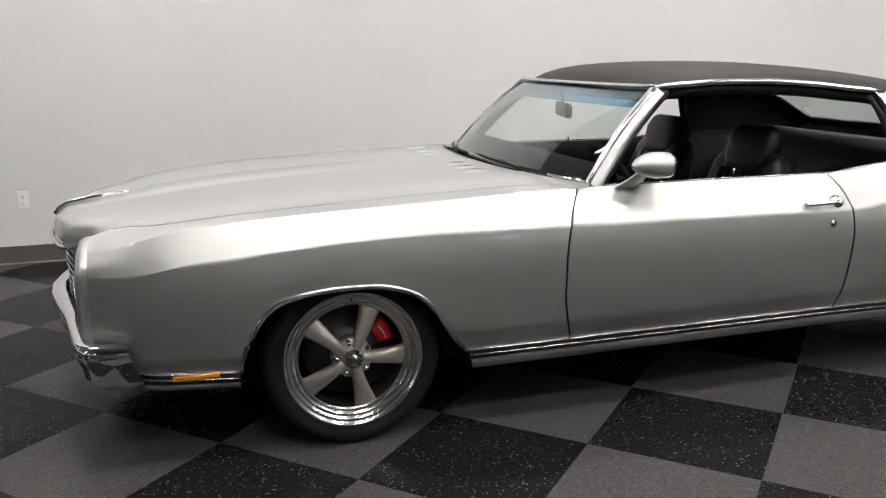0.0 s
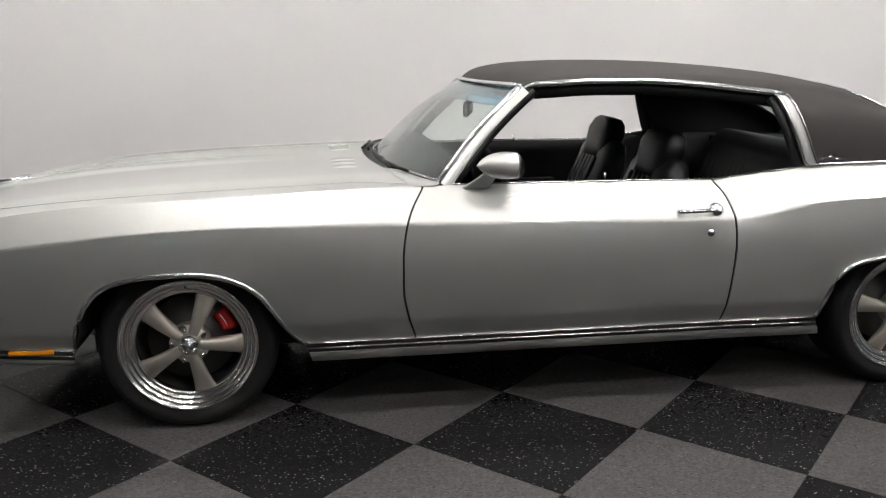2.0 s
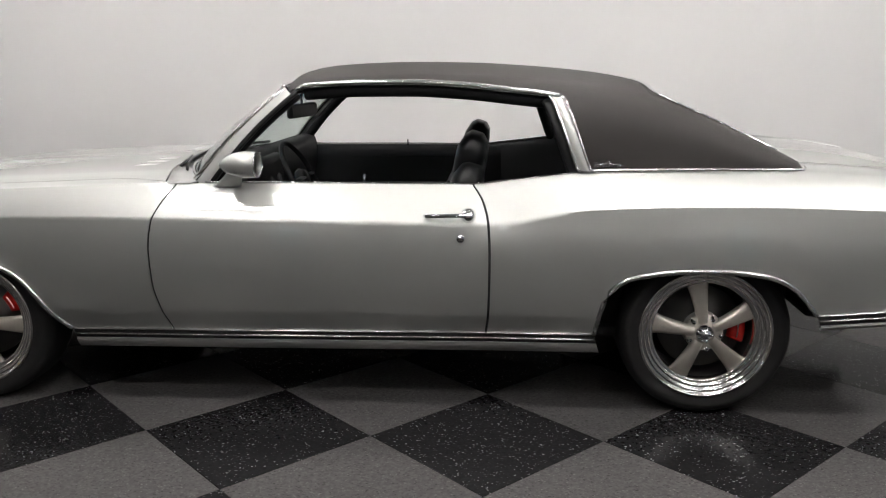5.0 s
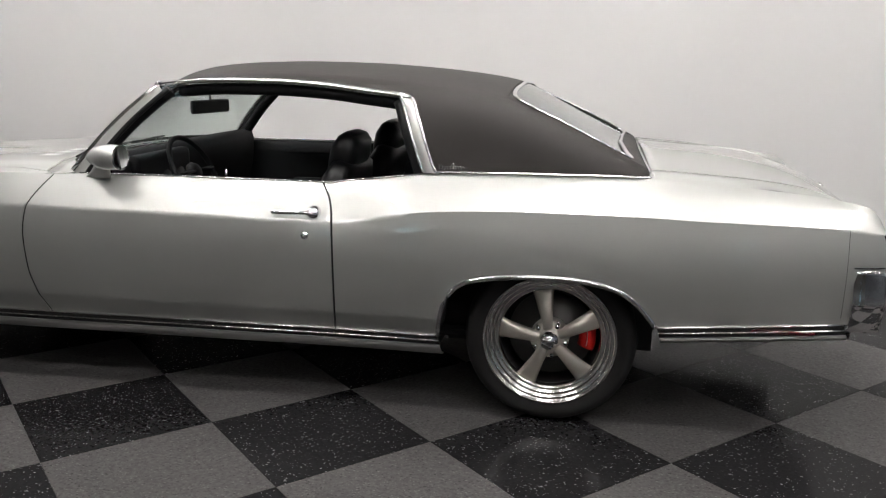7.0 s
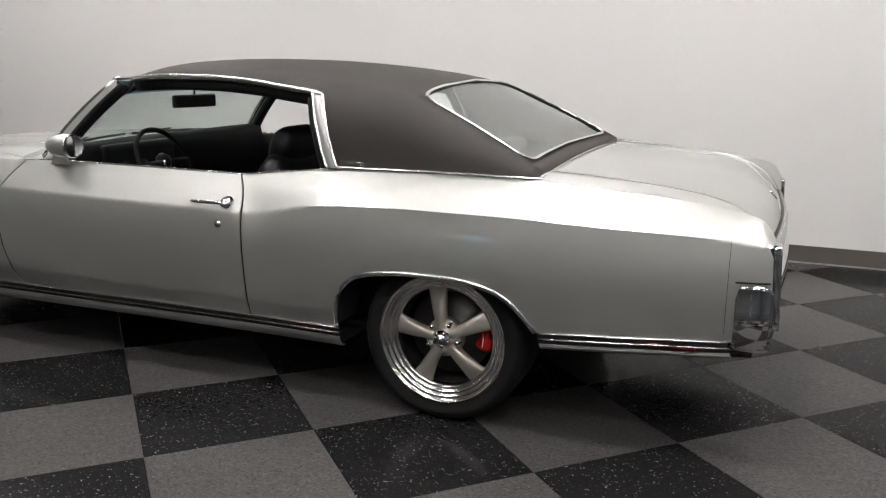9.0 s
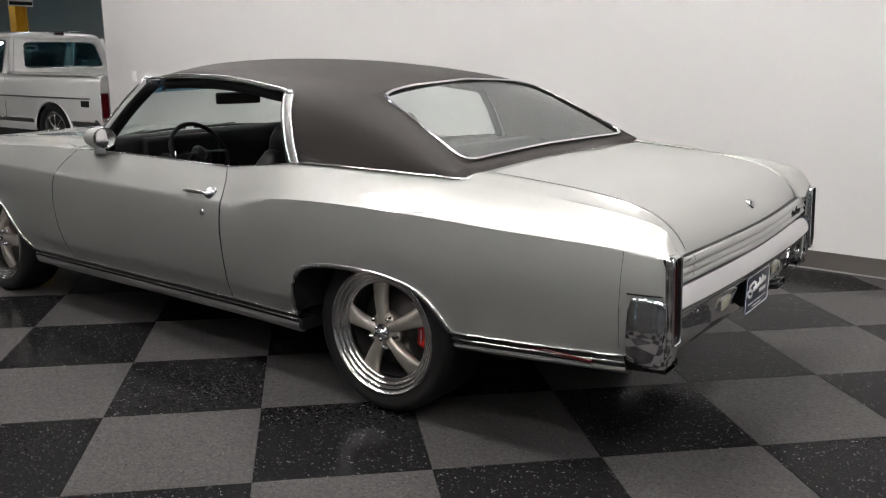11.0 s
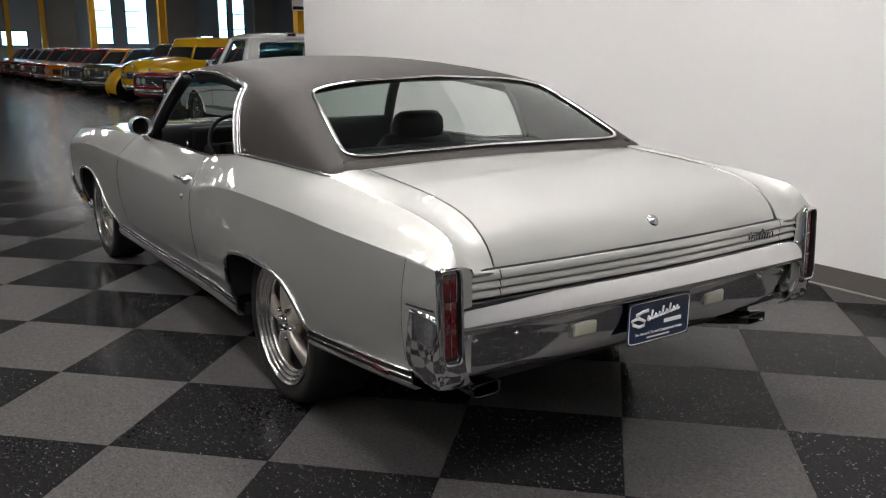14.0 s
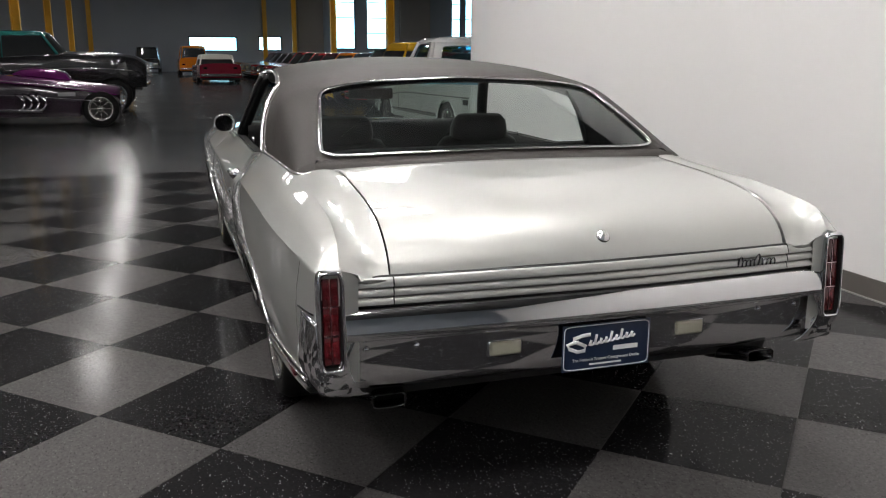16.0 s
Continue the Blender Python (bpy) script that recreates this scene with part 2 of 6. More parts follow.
def bez(p, t):
    a, b, c, d = [Vector(q) for q in p]
    return a * (1 - t) ** 3 + b * 3 * t * (1 - t) ** 2 + c * 3 * t * t * (1 - t) + d * t ** 3


# ---- the hall ----
def slab(name, lo, hi, material, label, category, kind="structure", r=0.0):
    return tagged(part(name, box(lo, hi, r), material, smooth=False), label, category, kind=kind)


ground = slab("floor", (-62, -24, -0.3), (16, 30, -0.008), CONCRETE, "dark polished concrete floor of the showroom hall", "floor")
slab("wall_back", (-4.07, 3.72, -0.008), (13, 3.9, 4.6), WALLPAINT, "plain white painted partition wall behind the silver coupe", "wall")
base = slab("baseboard", (-4.07, 3.708, 0.0), (13, 3.7195, 0.125), BASEGREY, "grey-brown vinyl base along the white wall", "baseboard")
part("base_foot", box((-4.07, 3.7005, 0.001), (12.9, 3.7075, 0.011), 0.002), LITFOOT, base, "foot of the vinyl base, coloured pale for the light it catches", smooth=False)
slab("ceiling", (-62, -24, 7.6), (16, 30, 7.8), CEILING, "grey painted roof deck high over the hall", "ceiling")
slab("wall_east", (16, -24, -0.008), (16.3, 30, 7.6), HALLWALL, "grey end wall behind the photo corner", "wall")


def pierced(name, at_x, along, holes, lo, hi, thick, material, label, axis):
    """A wall along x or y with rectangular holes (a, b, z0, z1) through it, built of butted blocks."""
    bm = bmesh.new()
    cuts = sorted({lo, hi, *[h[0] for h in holes], *[h[1] for h in holes]})
    for a, b in zip(cuts, cuts[1:]):
        here = sorted((h[2], h[3]) for h in holes if h[0] <= a and h[1] >= b)
        z = -0.008
        for z0, z1 in here + [(7.6, 7.6)]:
            if z0 > z + 1e-6:
                if axis == "y":
                    box((at_x, a, z), (at_x + thick, b, z0), 0, bm)
                else:
                    box((a, at_x, z), (b, at_x + thick, z0), 0, bm)
            z = z1
    return tagged(part(name, weld(bm), material, smooth=False), label, "wall", kind="structure")


WEST = [(2.4, 6.0, 1.5, 2.6), (7.6, 9.4, 1.55, 2.65), (13.6, 15.3, 1.7, 6.6), (16.2, 17.9, 1.7, 6.6), (21.9, 23.0, 1.7, 2.5), (23.4, 24.25, 1.7, 6.6), (24.6, 25.7, 1.7, 6.6)]
# unseen wall, kept light to brighten the coupe's flank
SOUTH = [(-5.2, -4.0, 2.2, 3.0), (9.6, 10.8, 2.2, 3.0)]
pierced("wall_south", -24.3, None, SOUTH, -62, 16, 0.3, BAYWALL, "unseen tan-grey wall along the far side of the hall", "x")
pierced("wall_west", -62.3, None, WEST, -24, 30, 0.3, HALLWALL, "dark grey end wall of the hall with bright windows", "y")
slab("wall_north", (-62, 30, -0.008), (16, 30.3, 7.6), BAYWALL, "tan-grey side wall of the hall", "wall")
tagged(part("backdrop", box((-63.4, -4, 0), (-63.2, 29, 7.6)), DAY, smooth=False),
             "pale blue daylight beyond the hall windows", "backdrop", kind="structure")
tagged(part("backdrop", box((-8, -25.4, 0), (13, -25.2, 7.6)), DAY, smooth=False), "pale blue daylight beyond the unseen side windows", "backdrop", kind="structure")


def hall_window(name, lo, hi, axis, mullions):
    """A framed window in the wall: frame, bars and panes. lo and hi are the corners of the hole."""
    w = thing(name, ((lo[0] + hi[0]) / 2, (lo[1] + hi[1]) / 2, lo[2]), "tall bright hall window in a dark metal frame", "window", "hall windows", "structure")
    off = Vector(w.matrix_basis.translation)
    k = 1 if axis == "y" else 0
    a, b = lo[k] - off[k], hi[k] - off[k]
    h = hi[2] - lo[2]

    def bar(a0, a1, z0, z1, d):
        return box((-d, a0, z0), (d, a1, z1)) if axis == "y" else box((a0, -d, z0), (a1, d, z1))
    bm = bar(a, b, 0, 0.08, 0.06)
    for q in (bar(a, b, h - 0.08, h, 0.06), bar(a, a + 0.08, 0.08, h - 0.08, 0.06), bar(b - 0.08, b, 0.08, h - 0.08, 0.06)):
        join(q, bm)
    part("window_frame", bm, BLACK, w, smooth=False)
    cells = mullions + 1
    for i in range(cells):
        z0, z1 = 0.08 + (h - 0.16) * i / cells, 0.08 + (h - 0.16) * (i + 1) / cells
        if i:
            part("glazing_bar", bar(a + 0.08, b - 0.08, z0 - 0.03, z0 + 0.03, 0.04), BLACK, w, smooth=False)
        ob = part("pane", bar(a + 0.08, b - 0.08, z0 + (0.03 if i else 0), z1 - (0.03 if i < cells - 1 else 0), 0.005), GLASS, w, smooth=False)
        ob.visible_shadow = False


for i, (a, b, z0, z1) in enumerate(WEST):
    hall_window("window_%d" % (i + 1), (-62.3, a, z0), (-62, b, z1), "y", 3 if z1 > 3 else 0)
# unseen windows, added for the pale streaks reflected along the flank
for i, (a, b, z0, z1) in enumerate(SOUTH):
    hall_window("window_%d" % (i + 1 + len(WEST)), (a, -24.3, z0), (b, -24, z1), "x", 1)
for a, b in ((10.6, 12.6), (18.9, 21.4), (26.3, 28.0)):
    slab("wall_pier", (-61.99, a, -0.008), (-61.5, b, 7.6), BAYWALL, "tan painted pier between the hall windows", "wall")


def column(x, y, top=7.6):
    c = thing("steel_column", (x, y, 0), "safety-yellow painted steel column standing in the hall", "column", "hall columns")
    bm = box((-0.16, -0.16, 0.03), (0.16, -0.13, top))
    join(box((-0.16, 0.13, 0.03), (0.16, 0.16, top)), bm)
    join(box((-0.015, -0.13, 0.03), (0.015, 0.13, top)), bm)
    part("shaft", bm, YELLOW, c, smooth=False)
    part("base_plate", box((-0.25, -0.25, -0.008), (0.25, 0.25, 0.03), 0.005), YELLOW, c, smooth=False)
    if x > -20:
        sb = part("sign_board", box((0.165, -0.33, 2.5), (0.185, 0.33, 3.1), 0.004), PLASTIC, c, "plain white sign board", smooth=False)
        part("sign_stripe", box((0.186, -0.31, 2.53), (0.189, 0.31, 2.62)), BLACK, sb, smooth=False)


for x, y in ((-17.7, 10), (-31.5, 10), (-44.5, 10), (-59.5, 10), (-30, -5), (-41, -5), (-53, -5), (-61, -4.4), (-61, 8.0)):
    column(x, y)


# ---- lamps ----
def tube_lamp(x, y, z, long_x, length=1.25, light=TUBE):
    t = thing("tube_light", (x, y, z), "hanging strip light with four bright white tubes", "ceiling light", "hall strip lights", rz=0 if long_x else 90)
    part("housing", box((-length / 2 - 0.03, -0.18, 0.035), (length / 2 + 0.03, 0.18, 0.09), 0.01), PLASTIC, t, smooth=False)
    for s in (-0.24, -0.08, 0.08, 0.24):
        part("tube", tube([(-length / 2, s, 0), (length / 2, s, 0)], 0.1, 0.05), light, t)
    for sx in (-0.5, 0.5):
        part("hanger", tube([(sx, 0, 0.1), (sx, 0, 7.6 - z)], 0.01, sides=5), PLASTIC, t)


for x in (-6, -3, 0, 3, 6, 9.4):
    for y in (-3.8, -1.0, 2.0):
        if (x > -1 or (x == -3 and y != -1.0)) and not (x > 9 and y != -1.0) and not (y < -3 and x == -3):
            tube_lamp(*{(6, 2.0): (6.5, 0.6), (0, 2.0): (-0.9, 2.0)}.get((x, y), (x, y)), 4.9, True)
for x in [-13.4 - 5.8 * k for k in range(8)]:
    for y in (-11, -1.9, 8, 17):  # one column over the aisle
        tube_lamp(x, y, 5.6, True, 1.25, HALLTUBE)
# unseen lamp, added to brighten the white pickup
tube_lamp(-7.6, 8, 5.6, True, 1.25, HALLTUBE)
# unseen lamps, added to brighten the coupe's near flank
for x, y in ((4.4, -7.2), (8.0, -7.2), (11.6, -7.2), (2.0, -11), (7.8, -11)):
    tube_lamp(x, y, 5.6, True, 1.25, HALLTUBE)


# ---- wall outlets ----
def outlet(x, z):
    o = thing("wall_outlet", (x, 3.72, z), "white duplex outlet plate on the white wall", "outlet", "wall outlets")
    part("cover_plate", box((-0.036, -0.007, -0.058), (0.036, 0, 0.058), 0.003), PLASTIC, o, smooth=False)
    for dz in (-0.024, 0.024):
        face = part("socket_face", lathe([(0, -0.0095), (0.0155, -0.0095), (0.017, -0.0065)], 20, "y", (0, 0, dz)), PLASTIC, o)
        for dx in (-0.006, 0.006):
            part("slot", box((dx - 0.0012, -0.0105, dz - 0.002), (dx + 0.0012, -0.009, dz + 0.007)), SLOTS, face, smooth=False)
        part("slot", box((-0.0022, -0.0105, dz - 0.011), (0.0022, -0.009, dz - 0.0065)), SLOTS, face, smooth=False)


outlet(-1.53, 0.445)
outlet(-3.55, 1.11)


# ---- the silver coupe: lines of the body (x runs from the front axle to the rear, y to its right) ----
COUPE = (0.05, 1.126, 0.0)
coupe = thing("coupe", COUPE, "silver two-door coupe with black vinyl roof on the checkered floor", "car")

half_width = curve([(-0.87, 0.818), (-0.83, 0.848), (-0.78, 0.879), (-0.73, 0.905), (-0.69, 0.921), (-0.65, 0.930), (-0.55, 0.936), (-0.3, 0.942), (0, 0.945), (0.8, 0.948), (1.6, 0.946), (2.05, 0.943),
                    (2.3, 0.948), (2.6, 0.956), (2.95, 0.96), (3.3, 0.957), (3.6, 0.948), (3.85, 0.932), (3.97, 0.918), (4.06, 0.9), (4.1, 0.887)])
crease_z = curve([(-0.87, 0.695), (-0.69, 0.714), (-0.6, 0.732), (-0.43, 0.748), (-0.245, 0.764), (-0.05, 0.777), (0.15, 0.784), (0.35, 0.787), (0.8, 0.785),
                  (1.2, 0.781), (1.65, 0.775), (2.04, 0.769), (2.16, 0.772), (2.25, 0.783), (2.31, 0.797), (2.4, 0.814), (2.5, 0.825), (2.7, 0.835), (2.9, 0.838),
                  (3.1, 0.838), (3.3, 0.835), (3.48, 0.829), (3.66, 0.825), (3.85, 0.82), (3.95, 0.815), (4.1, 0.795)])
top_z = curve([(-0.87, 0.755), (-0.81, 0.775), (-0.69, 0.811), (-0.6, 0.831), (-0.41, 0.853), (-0.22, 0.866), (0, 0.876), (0.2, 0.884), (0.4, 0.892), (0.62, 0.901),
               (0.8, 0.905), (1.0, 0.906), (1.5, 0.906), (2.0, 0.904), (2.06, 0.904), (2.15, 0.914), (2.26, 0.926), (2.39, 0.941), (2.45, 0.949), (2.53, 0.954), (2.9, 0.957),
               (3.2, 0.957), (3.3, 0.953), (3.46, 0.941), (3.66, 0.931), (3.85, 0.914), (3.96, 0.898), (4.03, 0.884), (4.06, 0.868), (4.08, 0.842), (4.1, 0.805)])
top_y = curve([(-0.87, 0.735), (-0.82, 0.77), (-0.77, 0.802), (-0.72, 0.825), (-0.66, 0.838), (-0.5, 0.847), (-0.3, 0.851), (-0.1, 0.852), (0.1, 0.851), (0.7, 0.84), (0.95, 0.828), (1.5, 0.824), (2.1, 0.826),
               (2.5, 0.82), (3.2, 0.805), (3.4, 0.80), (3.85, 0.802), (4.1, 0.818)])
tuck = curve([(0.2, 0.12), (0.24, 0.105), (0.31, 0.076), (0.36, 0.054), (0.392, 0.039), (0.404, 0.0345), (0.416, 0.0315), (0.45, 0.0245), (0.5, 0.015), (0.58, 0.005), (0.65, 0.0), (0.72, 0.003), (0.78, 0.012), (0.84, 0.021)])
front_arch = curve([(-0.398, 0.335), (-0.385, 0.40), (-0.362, 0.47), (-0.312, 0.547), (-0.254, 0.588), (-0.158, 0.612), (-0.06, 0.62), (0.038, 0.621), (0.138, 0.606), (0.22, 0.572),
                    (0.285, 0.515), (0.34, 0.43), (0.39, 0.36), (0.43, 0.322)])
rear_arch = curve([(2.515, 0.332), (2.53, 0.42), (2.565, 0.515), (2.63, 0.566), (2.74, 0.59), (2.86, 0.6), (2.98, 0.6), (3.08, 0.592), (3.17, 0.572), (3.245, 0.53), (3.295, 0.475), (3.33, 0.43)])
low_front = curve([(-0.87, 0.385), (-0.72, 0.362), (-0.398, 0.335)])
low_rear = curve([(3.33, 0.43), (3.98, 0.475), (4.1, 0.48)])
seam_front = curve([(0.2, 0.86), (0.31, 0.853), (0.42, 0.82), (0.53, 0.8), (0.66, 0.799), (0.77, 0.814), (0.83, 0.838), (0.9, 0.885)])
seam_rear = curve([(0.2, 2.095), (0.33, 2.099), (0.4, 2.107), (0.54, 2.112), (0.65, 2.113), (0.76, 2.108), (0.846, 2.087), (0.91, 2.045)])


def low_z(x):
    if x < -0.398:
        return low_front(x)
    if x < 0.43:
        return front_arch(x)
    if x < 2.515:
        return lerp(0.322, 0.332, (x - 0.43) / 2.08)
    if x < 3.33:
        return rear_arch(x)
    return low_rear(x)


def side_y(x, z):
    """Half-width of the body at a height, below the crease and above it."""
    zc = crease_z(x)
    w = half_width(x)
    if z <= zc:
        y = w - tuck(z)
        y -= 0.014 * math.exp(-((x - 2.17) / 0.10) ** 2) * math.exp(-((z - 0.80) / 0.07) ** 2)
        return y
    s = min(1, (z - zc) / max(1e-4, top_z(x) - zc))
    soft = lerp(0.022, 0.003, sstep(-0.86, -0.70, x)) * math.sin(math.pi * s)
    y0 = w - tuck(zc)
    y0 -= 0.014 * math.exp(-((x - 2.17) / 0.10) ** 2) * math.exp(-((z - 0.80) / 0.07) ** 2)
    fold = 0.012 * sstep(2.6, 3.3, x) * (1 - sstep(4.0, 4.09, x)) * (min(s / 0.66, (1 - s) / 0.34))  # soft fold along the rear shoulder
    return lerp(y0, top_y(x), s) + soft + fold


LOW = [0, 0.03, 0.10, 0.14, 0.165, 0.19, 0.215, 0.26, 0.32, 0.4, 0.5, 0.62, 0.74, 0.85, 0.93, 0.972, 1.0]
HIGH = [0.06, 0.18, 0.34, 0.5, 0.66, 0.82, 0.93, 1.0]


def side_panel(us, warp=None, inner=None):
    """A left-hand body side over stations us; warp moves a station to follow a seam; inner adds points over the shoulder."""
    rows = []
    for u in us:
        zc, zl, zt = crease_z(u), low_z(u), top_z(u)
        zs = [lerp(zl, zc, s) for s in LOW] + [lerp(zc, zt, s) for s in HIGH]
        row = []
        for k, z in enumerate(zs):
            x = warp(u, z) if warp else u
            zz = z
            if warp:
                f = (LOW[k] if k < len(LOW) else HIGH[k - len(LOW)])
                a, c, t = low_z(x), crease_z(x), top_z(x)
                zz = lerp(a, c, f) if k < len(LOW) else lerp(c, t, f)
            row.append((x, -side_y(x, zz), zz))
        if inner:
            row += inner(u)
        rows.append(row)
    return grid(rows)


def clean(xs):
    out = []
    for x in sorted(xs):
        if not out or x - out[-1] > 0.004:
            out.append(x)
    return out


def fender_warp(u, z):
    w = sstep(0.5, 0.845, u)
    return u + w * (seam_front(z) - 0.004 - 0.845)


def door_warp(u, z):
    a, b = 1 - sstep(0.851, 1.15, u), sstep(1.8, 2.097, u)
    return u + a * (seam_front(z) + 0.004 - 0.851) + b * (seam_rear(z) - 0.0045 - 2.097)


def quarter_warp(u, z):
    w = 1 - sstep(2.103, 2.4, u)
    return u + w * (seam_rear(z) + 0.0045 - 2.103)


lid_y = curve([(3.26, 0.70), (3.34, 0.655), (3.6, 0.66), (4.1, 0.67)])
lid_z = curve([(3.24, 0.978), (3.5, 0.962), (3.7, 0.946), (3.85, 0.925), (3.94, 0.9), (4.0, 0.868), (4.04, 0.835), (4.065, 0.80), (4.075, 0.775)])


def quarter_top(u):
    """Over the shoulder from the quarter's edge to the boot lid's seam."""
    if u < 3.275:
        return [(u, -top_y(u) + 0.004, top_z(u) + 0.001)] * 5
    out = []
    y0, z0, y1, z1 = top_y(u), top_z(u), lid_y(u) + 0.004, lid_z(u) - 0.002
    for s in (0.04, 0.2, 0.5, 0.8, 1.0):
        out.append((u, -lerp(y0, y1, s), lerp(z0, z1, s) + lerp(0.010, -0.026, sstep(3.5, 3.95, u)) * math.sin(math.pi * s)))
    return out


ARCH_F = [-0.398, -0.393, -0.385, -0.375, -0.362, -0.34, -0.312, -0.285, -0.254, -0.21, -0.158, -0.11, -0.06, 0.0, 0.038, 0.09, 0.138, 0.18, 0.22, 0.255, 0.285, 0.315, 0.34, 0.365, 0.39, 0.41, 0.43]
ARCH_R = [2.515, 2.521, 2.53, 2.545, 2.565, 2.595, 2.63, 2.68, 2.74, 2.8, 2.86, 2.92, 2.98, 3.03, 3.08, 3.13, 3.17, 3.21, 3.245, 3.272, 3.295, 3.315, 3.33]
FENDER_U = clean([-0.868, -0.85, -0.83, -0.8, -0.76, -0.72, -0.69, -0.65, -0.6, -0.55, -0.5, -0.45] + ARCH_F + span(0.46, 0.845, 9))
DOOR_U = span(0.851, 2.097, 26)
QUARTER_U = clean(span(2.103, 2.5, 12) + ARCH_R + span(3.36, 3.95, 16) + [3.98, 4.01, 4.04, 4.06, 4.08, 4.095])


def both(make, name, material, parent, label="", **kw):
    """The same part on both flanks."""
    a = part(name, make(), material, parent, label, **kw)
    b = part(name, flip(make()), material, parent, label, **kw)
    return a, b


doors = both(lambda: side_panel(DOOR_U, door_warp), "door", PAINT, coupe, "closed silver door, its window wound down", thick=0.006, angle=30)
both(lambda: weld(side_panel(QUARTER_U, quarter_warp, quarter_top)), "quarter_panel", PAINT, coupe, "silver rear quarter with a swelling haunch", thick=0.006, angle=30)

# dark strips laid in the door gaps in place of their shade
for seam in (seam_front, seam_rear):
    both(lambda: tube([(seam(z), -side_y(seam(z), z) + 0.0022, z) for z in span(low_z(seam(0.36)) + 0.004, top_z(seam(0.85)) - 0.006, 30)], 0.0075, 0.003, 6), "gap_shade", DARK, coupe, "dark strip standing in for the shade in the door gap")


def end_cap():
    rows = []
    x = QUARTER_U[-1]
    zc, zl, zt = crease_z(x), low_z(x), top_z(x)
    zs = [lerp(zl, zc, s) for s in LOW] + [lerp(zc, zt, s) for s in HIGH]
    pts = [(x, -side_y(x, z), z) for z in zs] + quarter_top(x)
    for px, py, pz in pts:
        zi = min(pz, 0.79)
        rows.append([(px, py, pz), (px + 0.006, lerp(py, -0.768, 0.12), lerp(pz, zi, 0.12) - 0.004), (px + 0.007, lerp(py, -0.768, 0.5), lerp(pz, zi, 0.6)), (px + 0.007, -0.768, zi)])
    return weld(grid(rows))


both(end_cap, "quarter_end", PAINT, coupe, "silver end of the rear quarter round the lamp")


# wheel openings: bright mouldings and dark liners
def arch_points(f, xs, out=0.004):
    return [(x, -side_y(x, f(x)) - out, f(x)) for x in xs]


for f, xs in ((front_arch, ARCH_F), (rear_arch, ARCH_R)):
    both(lambda: tube(arch_points(f, xs, 0.002), 0.014, 0.02, 8), "arch_moulding", STAINLESS, coupe, "bright wheel-arch moulding")
    both(lambda: grid([[(x, -side_y(x, f(x)) + 0.012 + d, f(x) + (0.012 if d else 0.002)) for x in xs] for d in (0, 0.02, 0.2, 0.45)]), "wheel_liner", DARK, coupe)
    x0, x1 = xs[0] - 0.02, xs[-1] + 0.02
    both(lambda: box((x0, -0.52, 0.2), (x1, -0.48, 0.68)), "liner_wall", DARK, coupe, smooth=False)


# sills: bright strip, black band, bright rib, bare lower flange
def sill(xs, z0, drop, slant):
    """Trim below the panels: a bright strip, a black band, a thin strip and a bare flange."""
    def line(x, dz, o):
        z = z0(x)
        return (x + dz * -0.3 * slant, -(side_y(x, z) + o), z + dz)
    for dz, w, h in ((-0.001, 0.014, 0.008), (-0.021, 0.013, 0.007)):
        both(lambda: tube([line(x, dz, 0.001) for x in xs], w, h, 8), "sill_strip", STAINLESS, coupe, "thin bright sill strip")
    both(lambda: grid([[line(x, -0.002, -0.004), line(x, -0.008, 0.0), line(x, -0.034, 0.0), line(x, -0.042, -0.004)] for x in xs]), "sill_band", BLACK, coupe, thick=0.004)
    both(lambda: grid([[line(x, -0.038, -0.006), line(x, -0.039, 0.003), line(x, -0.047, 0.005), line(x, -drop + 0.008, 0.0), line(x, -drop, -0.006), line(x, -drop, -0.03)] for x in xs]), "sill_flange", ALLOYSILL, coupe, "bare silver lower sill", angle=60)


ALLOYSILL = mat("brushed_sill", (0.5, 0.5, 0.485), 0.34, 0.92, 0.04, 20, 300)
sill(span(0.432, 2.514, 24), low_z, 0.076, 1)
sill(span(-0.74, -0.402, 10), low_front, 0.06, 0)
sill(span(3.335, 3.975, 10), low_rear, 0.058, 1)
both(lambda: box((-0.625, -0.887, 0.328), (-0.47, -0.868, 0.345), 0.004), "side_marker", AMBER, coupe, "amber side marker lamp")
both(lambda: box((3.66, -0.922, 0.431), (3.88, -0.885, 0.446), 0.004), "side_marker", REDLENS, coupe, "red side marker lamp")


# ---- bonnet, cowl, nose ----
crown = curve([(-1.06, 0.795), (-1.0, 0.806), (-0.77, 0.842), (-0.4, 0.888), (0, 0.915), (0.4, 0.931), (0.8, 0.944)])


def deck_z(x, y):
    """Height of the front deck: fender tops and bonnet are one swelling surface."""
    a = abs(y) / (top_y(max(x, -0.86)) - 0.002)
    e, c = top_z(max(x, -0.86)) + 0.001, crown(x)
    ridge = 0.006 * sstep(0.86, 0.74, a) + 0.008 * sstep(0.16, 0.06, a) * sstep(0.5, -0.6, x)
    return lerp(e, c - 0.010, 1 - a ** 4.5) + ridge


def hood_edge(x):
    """Half-width of the bonnet; its seam swings out to the corner by the windscreen."""
    inner = top_y(max(x, -0.86)) - lerp(0.135, 0.092, sstep(-0.85, -0.3, x)) + 0.065 * sstep(0.6, 0.85, x) ** 1.5
    return lerp(0.612, inner, sstep(-0.86, -0.6, x))


